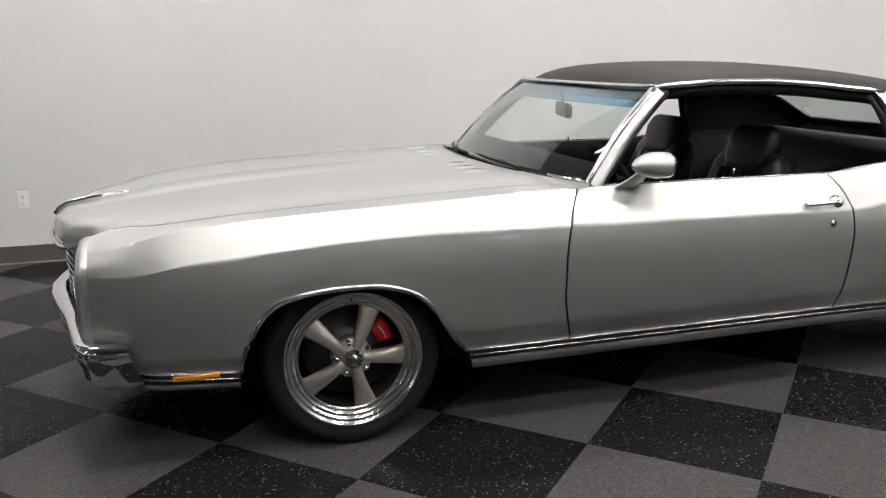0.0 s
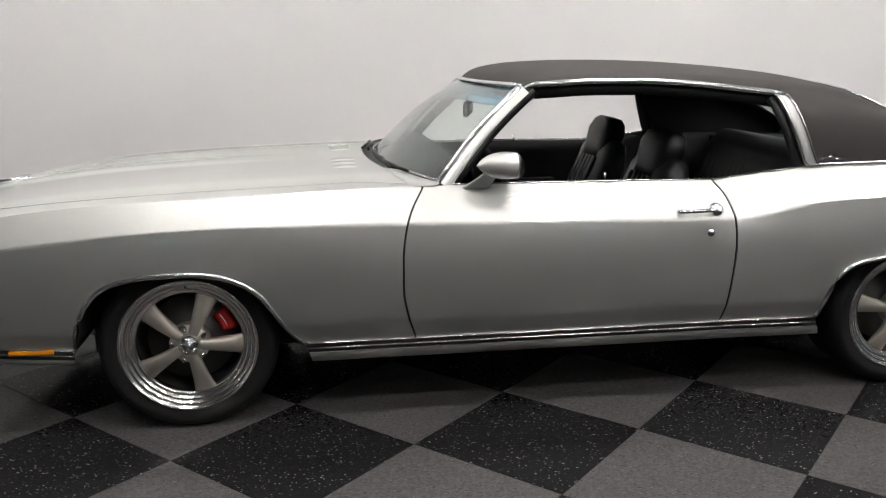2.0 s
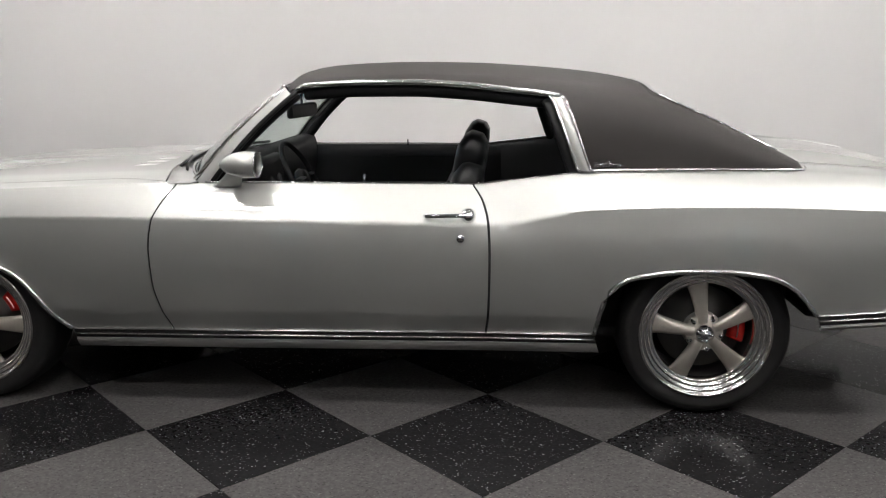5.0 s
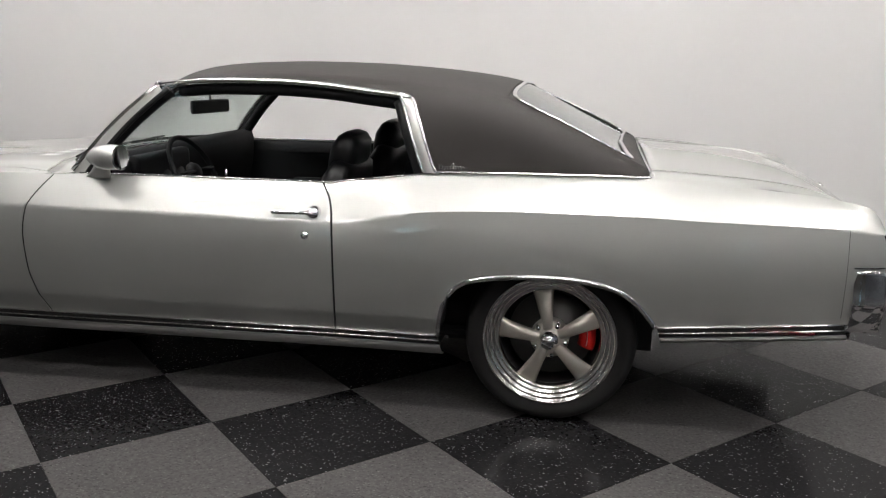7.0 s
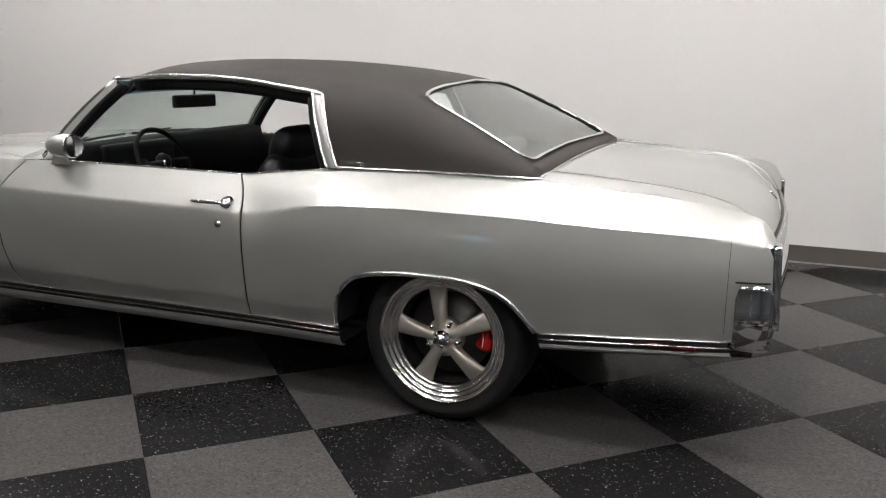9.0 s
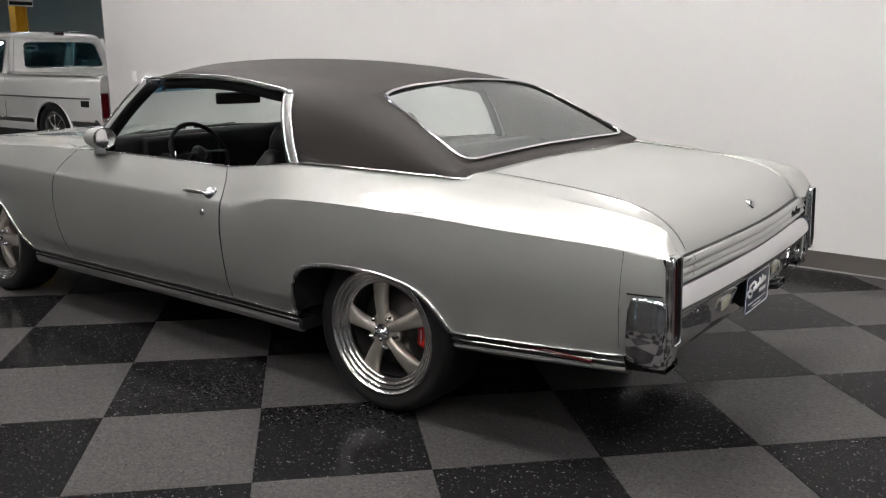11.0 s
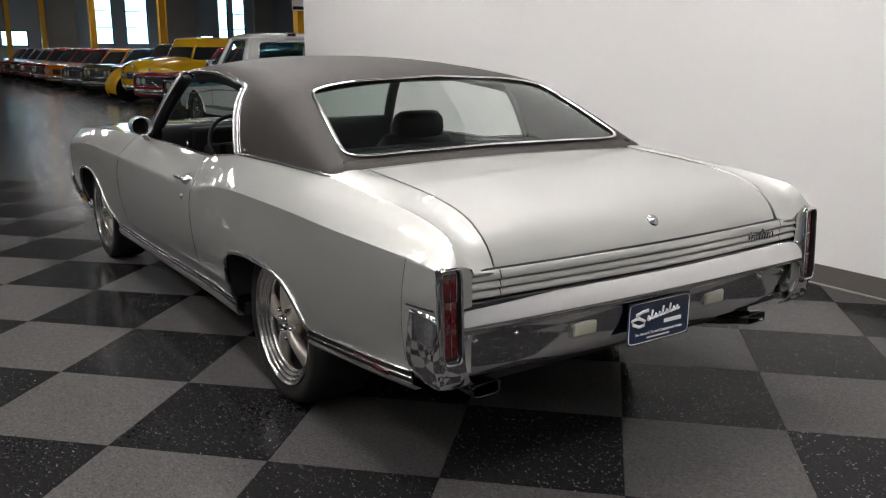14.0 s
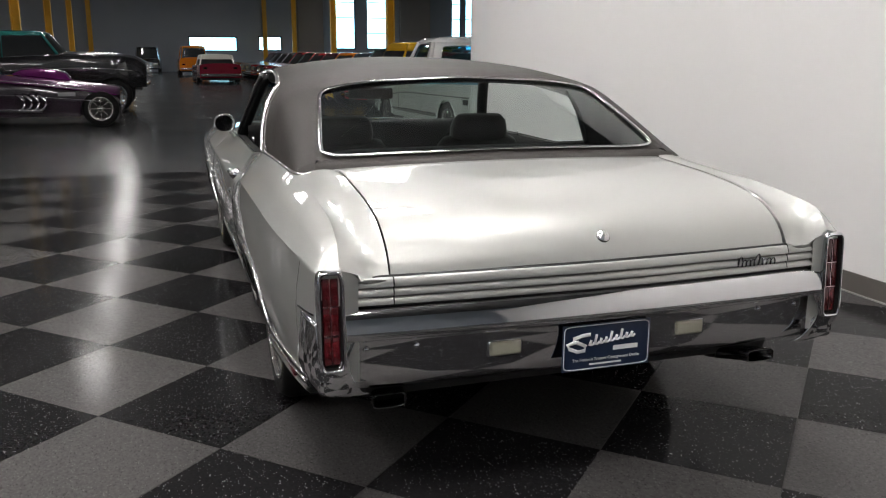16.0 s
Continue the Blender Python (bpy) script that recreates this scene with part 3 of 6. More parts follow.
def fender_top(u):
    """The fender's upper face, from its shoulder in to the bonnet's seam."""
    out = []
    y1 = hood_edge(u) + 0.004
    for f in (0.08, 0.3, 0.6, 0.9, 1.0):
        y = lerp(top_y(u), y1, f)
        out.append((u, -y, deck_z(u, y)))
    return out + [(u, -y1 + 0.002, deck_z(u, y1) - 0.02)]


fenders = both(lambda: side_panel(FENDER_U, fender_warp, fender_top), "front_fender", PAINT, coupe, "silver front fender", thick=0.006, angle=30)


nose_x = curve([(0, -1.05), (0.15, -1.032), (0.3, -0.998), (0.40, -0.965), (0.44, -0.93), (0.48, -0.885), (0.53, -0.85), (0.6, -0.835), (0.8, -0.83)])


def hood():
    rows = []
    us = [0, 0, 0, 0.004, 0.014, 0.03, 0.06] + span(0.1, 1.0, 22)
    for k, u in enumerate(us):
        row = []
        for v in span(-1, 1, 45):
            a = abs(v)
            yf = 0.605 * a
            xf = nose_x(yf)
            xr = 0.715 + 0.115 * a * a
            x = lerp(xf, xr, u)
            y = v * (hood_edge(x) - 0.002)
            z = deck_z(x, y)
            d = x - xf
            z -= 0.030 * (1 - min(1, d / 0.06)) ** 2
            if k == 0:
                x, z = x + 0.03, z - 0.058
            elif k == 1:
                x, z = x + 0.002, z - 0.052
            elif k == 2:
                x, z = x - 0.006, z - 0.024
            row.append((x, y, z))
        rows.append(row)
    return grid(rows)


bonnet = part("bonnet", hood(), PAINT, coupe, "silver bonnet with a raised middle and a bright front ornament", thick=0.006)
part("ornament", tube([(-1.048, 0, 0.776), (-1.034, 0, 0.796), (-1.0, 0, deck_z(-1.0, 0) + 0.008), (-0.88, 0, deck_z(-0.88, 0) + 0.008), (-0.755, 0, deck_z(-0.755, 0) + 0.003)], 0.014, 0.02), CHROME, bonnet, "slim chrome bonnet spear")
part("nose_moulding", tube([(nose_x(abs(y)) - 0.012, y, deck_z(nose_x(abs(y)), y) - 0.088) for y in span(-0.53, 0.53, 45)], 0.02, 0.018), CHROME, bonnet, "chrome lip under the bonnet's edge")
for side in (-1, 1):
    for i in range(3):
        y0 = side * (0.15 + 0.115 * i)
        rows = []
        for x in span(0.56, 0.66, 9):
            k = math.sin(math.pi * (x - 0.56) / 0.10)
            rows.append([(x, y0 + side * d, deck_z(x, y0 + side * d) + 0.0008 + h * k) for d, h in ((0.0, 0.0), (0.012, 0.0016), (0.05, 0.003), (0.088, 0.0042), (0.094, 0.0))])
        part("vent_louvre", grid(rows), PAINT, bonnet, angle=50)


def glass_base(y):
    a = abs(y) / 0.76
    return Vector((0.775 + 0.185 * a ** 2.4, y, 0.938 - 0.026 * a * a))


def glass_head(y):
    a = abs(y) / 0.66
    return Vector((1.215 + 0.085 * a ** 2.2, y, 1.268 - 0.002 * a))


part("cowl", grid([[(0.70 + 0.115 * (y / 0.78) ** 2, y, 0.915), (0.72 + 0.115 * (y / 0.78) ** 2, y, 0.92 - 0.012 * abs(y)), glass_base(y) - Vector((0.012, 0, 0.012))] for y in span(-0.75, 0.75, 25)]), BLACK, coupe, "black cowl panel below the windscreen")
def cowl_end():
    rows = []
    for y in span(-0.835, -0.50, 14):
        a = min(1.0, abs(y) / 0.80)
        x0 = 0.722 + 0.115 * a * a
        g = glass_base(max(-0.79, y)) + Vector((-0.010, 0, -0.002))
        z0 = deck_z(x0, y) - 0.002
        out = abs(y) > 0.79
        gx = lerp(g.x, 0.93, 0.6) if out else g.x
        rows.append([(x0 - 0.004, y, z0 - 0.015), (x0, y, z0), (lerp(x0, gx, 0.5), y, lerp(z0, g.z, 0.5) + 0.001), (gx, y, g.z if not out else 0.908)])
    return grid(rows)


both(cowl_end, "cowl_end", PAINT, coupe, "silver end of the cowl beside the windscreen", thick=0.003)
for y0, y1 in ((-0.62, -0.06), (0.02, 0.60)):
    wp = part("wiper", tube([glass_base(y) + Vector((-0.035 + 0.02 * k / 8, 0, 0.014 + 0.004 * k / 8)) for k, y in enumerate(span(y0, y1, 9))], 0.012, 0.014), BLACK, coupe, "black wiper blade at rest")
    part("wiper_arm", tube([glass_base(y0 + 0.1) + Vector((-0.06, 0, 0.012)), glass_base((y0 + y1) / 2) + Vector((-0.03, 0, 0.03))], 0.014, 0.01), BLACK, wp)


def windscreen(t0, t1, out=0.0):
    rows = []
    for t in span(t0, t1, 9):
        row = []
        for v in span(-1, 1, 25):
            p = glass_base(0.765 * v).lerp(glass_head(0.672 * v), t)
            bow = 0.03 * math.sin(math.pi * t)
            row.append(p + Vector((-0.6, 0, 0.8)) * (bow + out))
        rows.append(row)
    return grid(rows)


GLASSTINT = glass("windscreen_glass", (0.80, 0.88, 0.85))
BLUEBAND = glass("blue_tint", (0.26, 0.56, 0.78))
ob = part("windscreen", windscreen(0.0, 1.0), GLASSTINT, coupe, "lightly tinted windscreen with a blue band at its top", thick=0.004)
ob.visible_shadow = False
for t0, off in ((0.91, -0.006), (0.85, -0.010), (0.77, -0.014)):
    ob2 = part("tint_band", windscreen(t0, 0.995, off), BLUEBAND, ob, "translucent blue sun band", thick=0.002)
    ob2.visible_shadow = False
part("windscreen_moulding", tube([glass_head(y) + Vector((-0.012, 0, 0.006)) for y in span(-0.68, 0.68, 25)], 0.022, 0.016), CHROME, coupe, "bright moulding over the windscreen")
part("windscreen_moulding", tube([glass_base(y) + Vector((-0.006, 0, 0.004)) for y in span(-0.76, 0.76, 25)], 0.012, 0.010), CHROME, coupe, "bright moulding under the windscreen")


# ---- roof, sails, rear glass ----
roof_c = curve([(1.2, 1.270), (1.225, 1.298), (1.26, 1.321), (1.33, 1.341), (1.46, 1.356), (1.73, 1.364), (2.0, 1.360), (2.26, 1.345), (2.53, 1.319), (2.7, 1.291), (2.735, 1.281)])
rail_z = curve([(1.2, 1.262), (1.31, 1.272), (1.55, 1.283), (1.77, 1.283), (1.99, 1.273), (2.2, 1.251), (2.373, 1.228), (2.40, 1.17), (2.44, 1.06), (2.485, 0.956), (2.53, 0.956)])


def shoulder(x):
    return 0.60 + 0.024 * sstep(2.3, 2.73, x)


def edge(x):
    """The roof's shoulder: inboard of it the roof top, or the rear glass behind the roof's end."""
    if x <= 2.735:
        return Vector((x, -shoulder(x), roof_c(x) - 0.047))
    t = (x - 2.735) / (3.26 - 2.735)
    return Vector((x, -lerp(0.624, 0.73, t), lerp(1.234, 0.996, t) + 0.006 * math.sin(math.pi * t)))


def flank(x, t):
    b = Vector((x, -top_y(x), top_z(x)))
    e = edge(x)
    dz = e.z - b.z
    k = min(1, dz / 0.3)
    f = sstep(1.9, 2.6, x)
    return bez((b, b + Vector((0, lerp(0.035, 0.02, f) * k, lerp(0.55, 0.62, f) * dz)), e + Vector((0, -lerp(0.14, 0.175, f) * k, -0.03 * k)), e), t)


def flank_from(x):
    """Where the roof's skin starts: at the drip rail, the pillar's front edge, or the belt."""
    if x >= 2.52:
        return 0.0
    z = rail_z(x)
    lo, hi = 0.0, 1.0
    for _ in range(30):
        mid = (lo + hi) / 2
        if flank(x, mid).z < z:
            lo = mid
        else:
            hi = mid
    return lo


ROOF_U = clean([1.205, 1.215, 1.23, 1.25, 1.28, 1.33, 1.4] + span(1.5, 2.35, 18) + [2.373, 2.38, 2.39, 2.4, 2.415, 2.43, 2.445, 2.46, 2.475, 2.485, 2.5, 2.52] + span(2.56, 2.735, 5) + span(2.775, 3.26, 13))


def bow(x, y):
    return 0.095 * (abs(y) / 0.67) ** 2.2 * (1 - sstep(1.2, 2.0, x))


def roof_row(x, inset=0.0):
    t0 = flank_from(x)
    pts = [flank(x, lerp(t0, 1, s)) for s in (0, 0.1, 0.2, 0.32, 0.45, 0.58, 0.7, 0.82, 0.92, 1)]
    if x <= 2.735:
        for s in (0.12, 0.28, 0.46, 0.64, 0.82, 1.0):
            y = -shoulder(x) * (1 - s)
            pts.append(Vector((x, y, roof_c(x) - 0.047 * (1 - s) ** 2.2)))
    return [Vector((p.x + bow(x, p.y), p.y * (1 - inset), p.z - inset * 0.9)) for p in pts]


def roof_skin(inset=0.0):
    top = [u for u in ROOF_U if u <= 2.7351]
    rest = [u for u in ROOF_U if u >= 2.7349]
    rows = []
    for u in top:
        r = roof_row(u, inset)
        rows.append(r + [Vector((p.x, -p.y, p.z)) for p in reversed(r[:-1])])
    bm = grid(rows)
    back = [roof_row(u, inset)[:10] for u in rest]
    if rest[0] > 2.736:
        back.insert(0, roof_row(2.735, inset)[:10])
    grid(back, False, bm)
    grid([[Vector((p.x, -p.y, p.z)) for p in r] for r in back], False, bm)
    return weld(bm, 0.002)


roof = part("vinyl_roof", roof_skin(), VINYL, coupe, "dark brown-black grained vinyl roof covering", thick=0.006)
part("headliner", roof_skin(0.028), TRIMBLK, coupe, "black headliner")


def back_glass(t, v):
    """Rear glass: t from its top edge to its foot, v across."""
    top = Vector((2.742 - 0.004 * v * v, 0.622 * v, 1.279 - 0.046 * abs(v) ** 2.2))
    foot = Vector((3.195 + 0.045 * v * v, 0.716 * v, 1.006 - 0.008 * v * v))
    p = top.lerp(foot, t)
    p.z += 0.007 * math.sin(math.pi * t)
    return p


rg = part("rear_glass", grid([[back_glass(t, v) for v in span(-1, 1, 21)] for t in span(0, 1, 11)]), GLASSTINT, coupe, "sloping rear window in a bright frame", thick=0.004)
rg.visible_shadow = False
ring = []
for k in range(144):
    g = 2 * math.pi * k / 144
    c, s = math.cos(g), math.sin(g)
    v = math.copysign(abs(c) ** 0.15, c) * 0.988
    t = 0.5 - 0.485 * math.copysign(abs(s) ** 0.19, s)
    ring.append(back_glass(t, v) + Vector((0.006, 0, 0.006)))
part("rear_glass_moulding", tube(ring, 0.017, 0.011, 8, True), CHROME, coupe, "bright rear window frame")
# vinyl border round the glass, and the strip below it
rows = []
for k in range(145):
    g = 2 * math.pi * (k % 144) / 144
    c, s = math.cos(g), math.sin(g)
    m = max(abs(c) ** 0.0001 * abs(c), abs(s))
    v1, t1 = c / m, 0.5 - 0.5 * s / m
    v = math.copysign(abs(c) ** 0.15, c) * 0.984
    t = 0.5 - 0.482 * math.copysign(abs(s) ** 0.19, s)
    rows.append([back_glass(t, v) + Vector((0.002, 0, 0.003)), back_glass(lerp(t, t1, 0.5), lerp(v, v1, 0.5)) + Vector((0.002, 0, 0.003)), back_glass(t1, v1)])
part("vinyl_border", grid(rows), VINYL, roof, "vinyl border round the rear window", thick=0.003)
part("vinyl_border", grid([[back_glass(1, v), back_glass(1, v) + Vector((0.04, 0.02 * v, -0.012)), Vector((3.275 + 0.012 * v * v, 0.735 * v, 0.981 - 0.012 * v * v)), Vector((3.285 + 0.012 * v * v, 0.745 * v, 0.965 - 0.012 * v * v))] for v in span(-1, 1, 21)]), VINYL, roof, "vinyl strip below the rear window", thick=0.003)
def sail_join():
    """Vinyl between the pillar's shoulder and the border of the rear window."""
    rows = []
    for x in span(2.736, 3.255, 16):
        e = edge(x)
        g = back_glass(min(1.0, max(0.0, (x - 2.738) / 0.502)), -1)
        rows.append([e + Vector((0, -0.004, 0.0)), e.lerp(g, 0.5) + Vector((0, 0, 0.0035)), g + Vector((0, 0.012, 0.002))])
    return grid(rows)


both(sail_join, "vinyl_join", VINYL, roof, "vinyl edge beside the rear window")


def sail_corner():
    a = roof_row(3.26)[:10]
    b = [Vector((3.297, -0.778, 0.950)).lerp(Vector((3.288, -0.735, 0.968)), k / 9) for k in range(10)]
    mid = [p.lerp(q, 0.5) + Vector((0.004, 0, 0.003)) for p, q in zip(a, b)]
    return grid([a, mid, b])


both(sail_corner, "vinyl_corner", VINYL, roof, "vinyl corner behind the rear pillar")
part("roof_moulding", tube([(3.284 + 0.012 * v * v, 0.742 * v, 0.977 - 0.014 * v * v) for v in span(-1, 1, 25)], 0.012, 0.01), CHROME, coupe, "bright moulding between vinyl and boot lid")
both(lambda: tube([flank(x, flank_from(x)) + Vector((bow(x, 0.68), -0.004, 0.002)) for x in span(1.22, 2.373, 24)], 0.022, 0.026), "drip_rail", STAINLESS, coupe, "bright drip rail over the side window")
PILLAR_X = (2.368, 2.373, 2.385, 2.4, 2.42, 2.44, 2.46, 2.475, 2.487)
def rear_pillar_face():
    return grid([[flank(x, flank_from(x)) + Vector((dx, dy, 0)) for dx, dy in ((-0.034, 0.012), (-0.033, -0.008), (-0.024, -0.0125), (-0.008, -0.014), (0.006, -0.0125), (0.012, -0.008), (0.013, 0.010))] for x in PILLAR_X])


both(rear_pillar_face, "pillar_face", PAINT, coupe, "broad silver face of the rear pillar", thick=0.003)
both(lambda: tube([flank(x, flank_from(x)) + Vector((0.014, -0.011, 0)) for x in PILLAR_X], 0.014, 0.012, 8, up_hint=(1, 0, 0)), "pillar_moulding", STAINLESS, coupe, "bright moulding at the vinyl's edge")
both(lambda: tube([flank(x, flank_from(x)) + Vector((-0.034, -0.009, 0)) for x in PILLAR_X], 0.014, 0.012, 8, up_hint=(1, 0, 0)), "pillar_moulding", STAINLESS, coupe, "bright moulding at the window's edge")
both(lambda: tube([(x - 0.046, flank(x, flank_from(x)).y + 0.014, flank(x, flank_from(x)).z - 0.012) for x in (2.373, 2.385, 2.4, 2.42, 2.44, 2.46, 2.475, 2.487)], 0.026, 0.05, up_hint=(1, 0, 0)), "window_strip", BLACK, coupe)
both(lambda: tube([(x, -top_y(x) - 0.003, top_z(x) + 0.003) for x in span(2.49, 3.22, 20)] + [(3.25, -0.803, 0.958), (3.28, -0.792, 0.957), (3.298, -0.774, 0.957), (3.299, -0.75, 0.964)], 0.014, 0.016), "belt_moulding", STAINLESS, coupe, "bright moulding along the vinyl's lower edge")
both(lambda: tube([(x, -top_y(x) + 0.004, top_z(x) + 0.004) for x in span(1.0, 2.44, 30)], 0.014, 0.006), "belt_moulding", STAINLESS, coupe, "bright moulding along the window sill")
A0, A1 = Vector((0.955, -0.79, 0.908)), Vector((1.312, -0.676, 1.268))


def pillar(o0, o1, w, h):
    return tube([A0.lerp(A1, t) + o0.lerp(o1, t) + Vector((-0.014, 0, 0.012)) * math.sin(math.pi * t) for t in span(0, 0.965, 9)], w, h, 8)


def pillar_face():
    rows = []
    fwd = Vector((-0.72, 0, 0.69))
    for t in span(-0.02, 0.965, 10):
        c = A0.lerp(A1, t) + Vector((0.022, -0.006, 0)).lerp(Vector((0.012, -0.006, -0.002)), t) + Vector((-0.014, 0, 0.012)) * math.sin(math.pi * t)
        rows.append([c + fwd * f + Vector((0, o, 0)) for f, o in ((0.030, 0.024), (0.026, 0.006), (0.012, -0.004), (-0.010, -0.013), (-0.024, -0.016), (-0.029, -0.010), (-0.026, 0.012))])
    return grid(rows)


both(pillar_face, "screen_pillar", PAINT, coupe, "silver windscreen pillar", thick=0.003)
both(lambda: pillar(Vector((-0.004, -0.004, 0.006)), Vector((-0.006, -0.002, 0.004)), 0.018, 0.024), "pillar_moulding", STAINLESS, coupe, "bright moulding at the windscreen's side")
both(lambda: pillar(Vector((0.064, -0.010, 0)), Vector((0.045, -0.009, -0.006)), 0.02, 0.022), "pillar_seal", BLACK, coupe, "black rubber seal at the side window's edge")
both(lambda: pillar(Vector((0.056, 0.018, -0.006)), Vector((0.04, 0.02, -0.014)), 0.055, 0.05), "pillar_lining", TRIMBLK, coupe)
both(lambda: tube([flank(x, flank_from(x)) + Vector((bow(x, 0.68), 0.017, -0.030)) for x in span(1.27, 2.37, 20)], 0.036, 0.048), "roof_rail_lining", TRIMBLK, coupe)


# ---- boot lid, tail ----
def lid_bow(y):
    return 0.034 * (1 - (abs(y) / 0.66) ** 1.6)


LID_X = [3.295, 3.30] + span(3.33, 3.85, 14) + [3.89, 3.92, 3.95, 3.975, 4.0, 4.02, 4.04, 4.055, 4.065, 4.072, 4.075]


def boot_lid():
    rows = []
    for x in LID_X:
        row = []
        for v in span(-1, 1, 31):
            y = v * (lid_y(x) - 0.002)
            s = sstep(3.6, 4.0, x)
            row.append((x + s * lid_bow(y), y, lid_z(x) + 0.012 * (1 - v * v) * (1 - 0.6 * s) - (0.006 if x == 3.295 else 0)))
        rows.append(row)
    return grid(rows)


lid = part("boot_lid", boot_lid(), PAINT, coupe, "closed silver boot lid with a centre lock", thick=0.006)
tl = lathe([(0.0, 0.012), (0.008, 0.012), (0.010, 0.009), (0.017, 0.008), (0.022, 0.003), (0.023, -0.008)], 28, "x")
for v in tl.verts:
    v.co = Matrix.Rotation(radians(-38), 3, "Y") @ v.co + Vector((4.071, 0, 0.842))
part("lock", tl, STAINLESS, lid, "round chrome boot lock")
part("tail_backing", grid([[(4.072 + lid_bow(y * 0.88), y, 0.778), (4.085 + lid_bow(y * 0.88), y, 0.774), (4.088 + lid_bow(y * 0.88), y, 0.67)] for y in span(-0.775, 0.775, 25)]), BLACK, coupe, "dark tail panel behind silver strips")
for z0, z1 in ((0.7495, 0.7745), (0.7240, 0.7450), (0.6990, 0.7195)):
    def strip(a, b):
        rows = []
        for y in span(a, b, 21):
            x = 4.09 + lid_bow(y * 0.88)
            rows.append([(x - 0.006, y, z1), (x + 0.002, y, z1), (x + 0.004, y, z1 - 0.002), (x + 0.0115, y, z0 + 0.003), (x + 0.0105, y, z0), (x - 0.006, y, z0)])
        return grid(rows)
    part("tail_strip", strip(-0.664, 0.664), PAINT, coupe, "horizontal silver tail strip", angle=50)
    both(lambda: strip(-0.772, -0.668), "tail_strip", PAINT, coupe, "horizontal silver tail strip", angle=50)
# script badge on the tail and roof sails, as plain strokes


def scribble(o, across, up, w, h, r, n=140):
    """A looping pen stroke with two taller loops, for script badges."""
    pts = []
    for k in range(n):
        t = k / (n - 1)
        tall = 0.46 + 0.54 * max(math.exp(-((t - 0.06) / 0.05) ** 2), math.exp(-((t - 0.56) / 0.05) ** 2))
        g = 2 * math.pi * 9.5 * t
        pts.append(Vector(o) + Vector(across) * (w * (t + 0.030 * math.sin(g) + 0.05 * tall * 0.5 * (1 + math.cos(g)))) + Vector(up) * (h * tall * (0.5 - 0.5 * math.cos(g + math.pi))))
    return tube(pts, r, r, 5)


part("badge", scribble((4.106 + lid_bow(0.5), 0.455, 0.722), (-0.02, 1, 0), (0, 0, 1), 0.15, 0.044, 0.0042), BLACKCHROME, coupe, "small script badge as a chrome stroke")
both(lambda: scribble((2.50, -0.8225, 0.969), (1, 0.0, 0), (0, 0.09, 1), 0.10, 0.03, 0.0024), "badge", CHROME, coupe, "small script badge on the vinyl")


# tail lamps
def tail_lamp(sign):
    yc = 0.846 * sign

    def lean(bm):
        for q in bm.verts:
            q.co.x += 0.001 - 0.05 * (q.co.z - 0.667)
        return bm

    def hoop(stages):
        rows = []
        for k in range(65):
            g = 2 * math.pi * k / 64
            c, q = math.cos(g), math.sin(g)
            rows.append([(x, yc + (0.034 + d) * math.copysign(abs(c) ** 0.3, c), 0.664 + (0.138 + d) * math.copysign(abs(q) ** 0.22, q)) for x, d in stages])
        return weld(grid(rows))
    lamp = part("tail_lamp", lean(box((4.0600, yc - 0.034, 0.530), (4.1030, yc + 0.034, 0.798), 0.004)), BLACK, coupe, "tall red tail lamp in a chrome frame", smooth=False)
    part("lamp_frame", lean(hoop(((4.096, 0.006), (4.116, 0.005), (4.1215, 0.002), (4.1220, -0.002), (4.1190, -0.0045)))), CHROME, lamp, "chrome lamp frame")
    part("lamp_well", lean(hoop(((4.1190, -0.0045), (4.1034, -0.007)))), BLACK, lamp)
    for z0, z1 in ((0.542, 0.622), (0.625, 0.705), (0.708, 0.786)):
        for s in (-1, 1):
            part("lens", lean(box((4.0950, yc + s * 0.0118 - 0.0105, z0), (4.1085, yc + s * 0.0118 + 0.0105, z1), 0.003)), REDLENS, lamp, "dark red lens")
    for z in (0.6235, 0.7065):
        part("lens_bar", lean(box((4.0960, yc - 0.023, z - 0.001), (4.1092, yc + 0.023, z + 0.001))), CHROME, lamp, smooth=False)
    part("lens_bar", lean(box((4.0960, yc - 0.0008, 0.543), (4.1090, yc + 0.0008, 0.785))), CHROME, lamp, smooth=False)


tail_lamp(-1)
tail_lamp(1)

# ---- rear bumper ----
bumper = part("rear_bumper", grid([[Vector((x + 0.03 * (1 - (y / 0.8) ** 2), y, z)) for x, z in ((4.030, 0.684), (4.070, 0.6895), (4.084, 0.690), (4.092, 0.6875), (4.099, 0.681), (4.1055, 0.671), (4.111, 0.658), (4.116, 0.643), (4.1195, 0.628), (4.121, 0.615), (4.119, 0.606), (4.109, 0.600), (4.094, 0.596),
              (4.0885, 0.588), (4.085, 0.562), (4.079, 0.524), (4.069, 0.480), (4.057, 0.447), (4.030, 0.430), (3.982, 0.422))] for y in span(-0.805, 0.805, 41)]), CHROME, coupe, "full-width chrome rear bumper", thick=0.004)


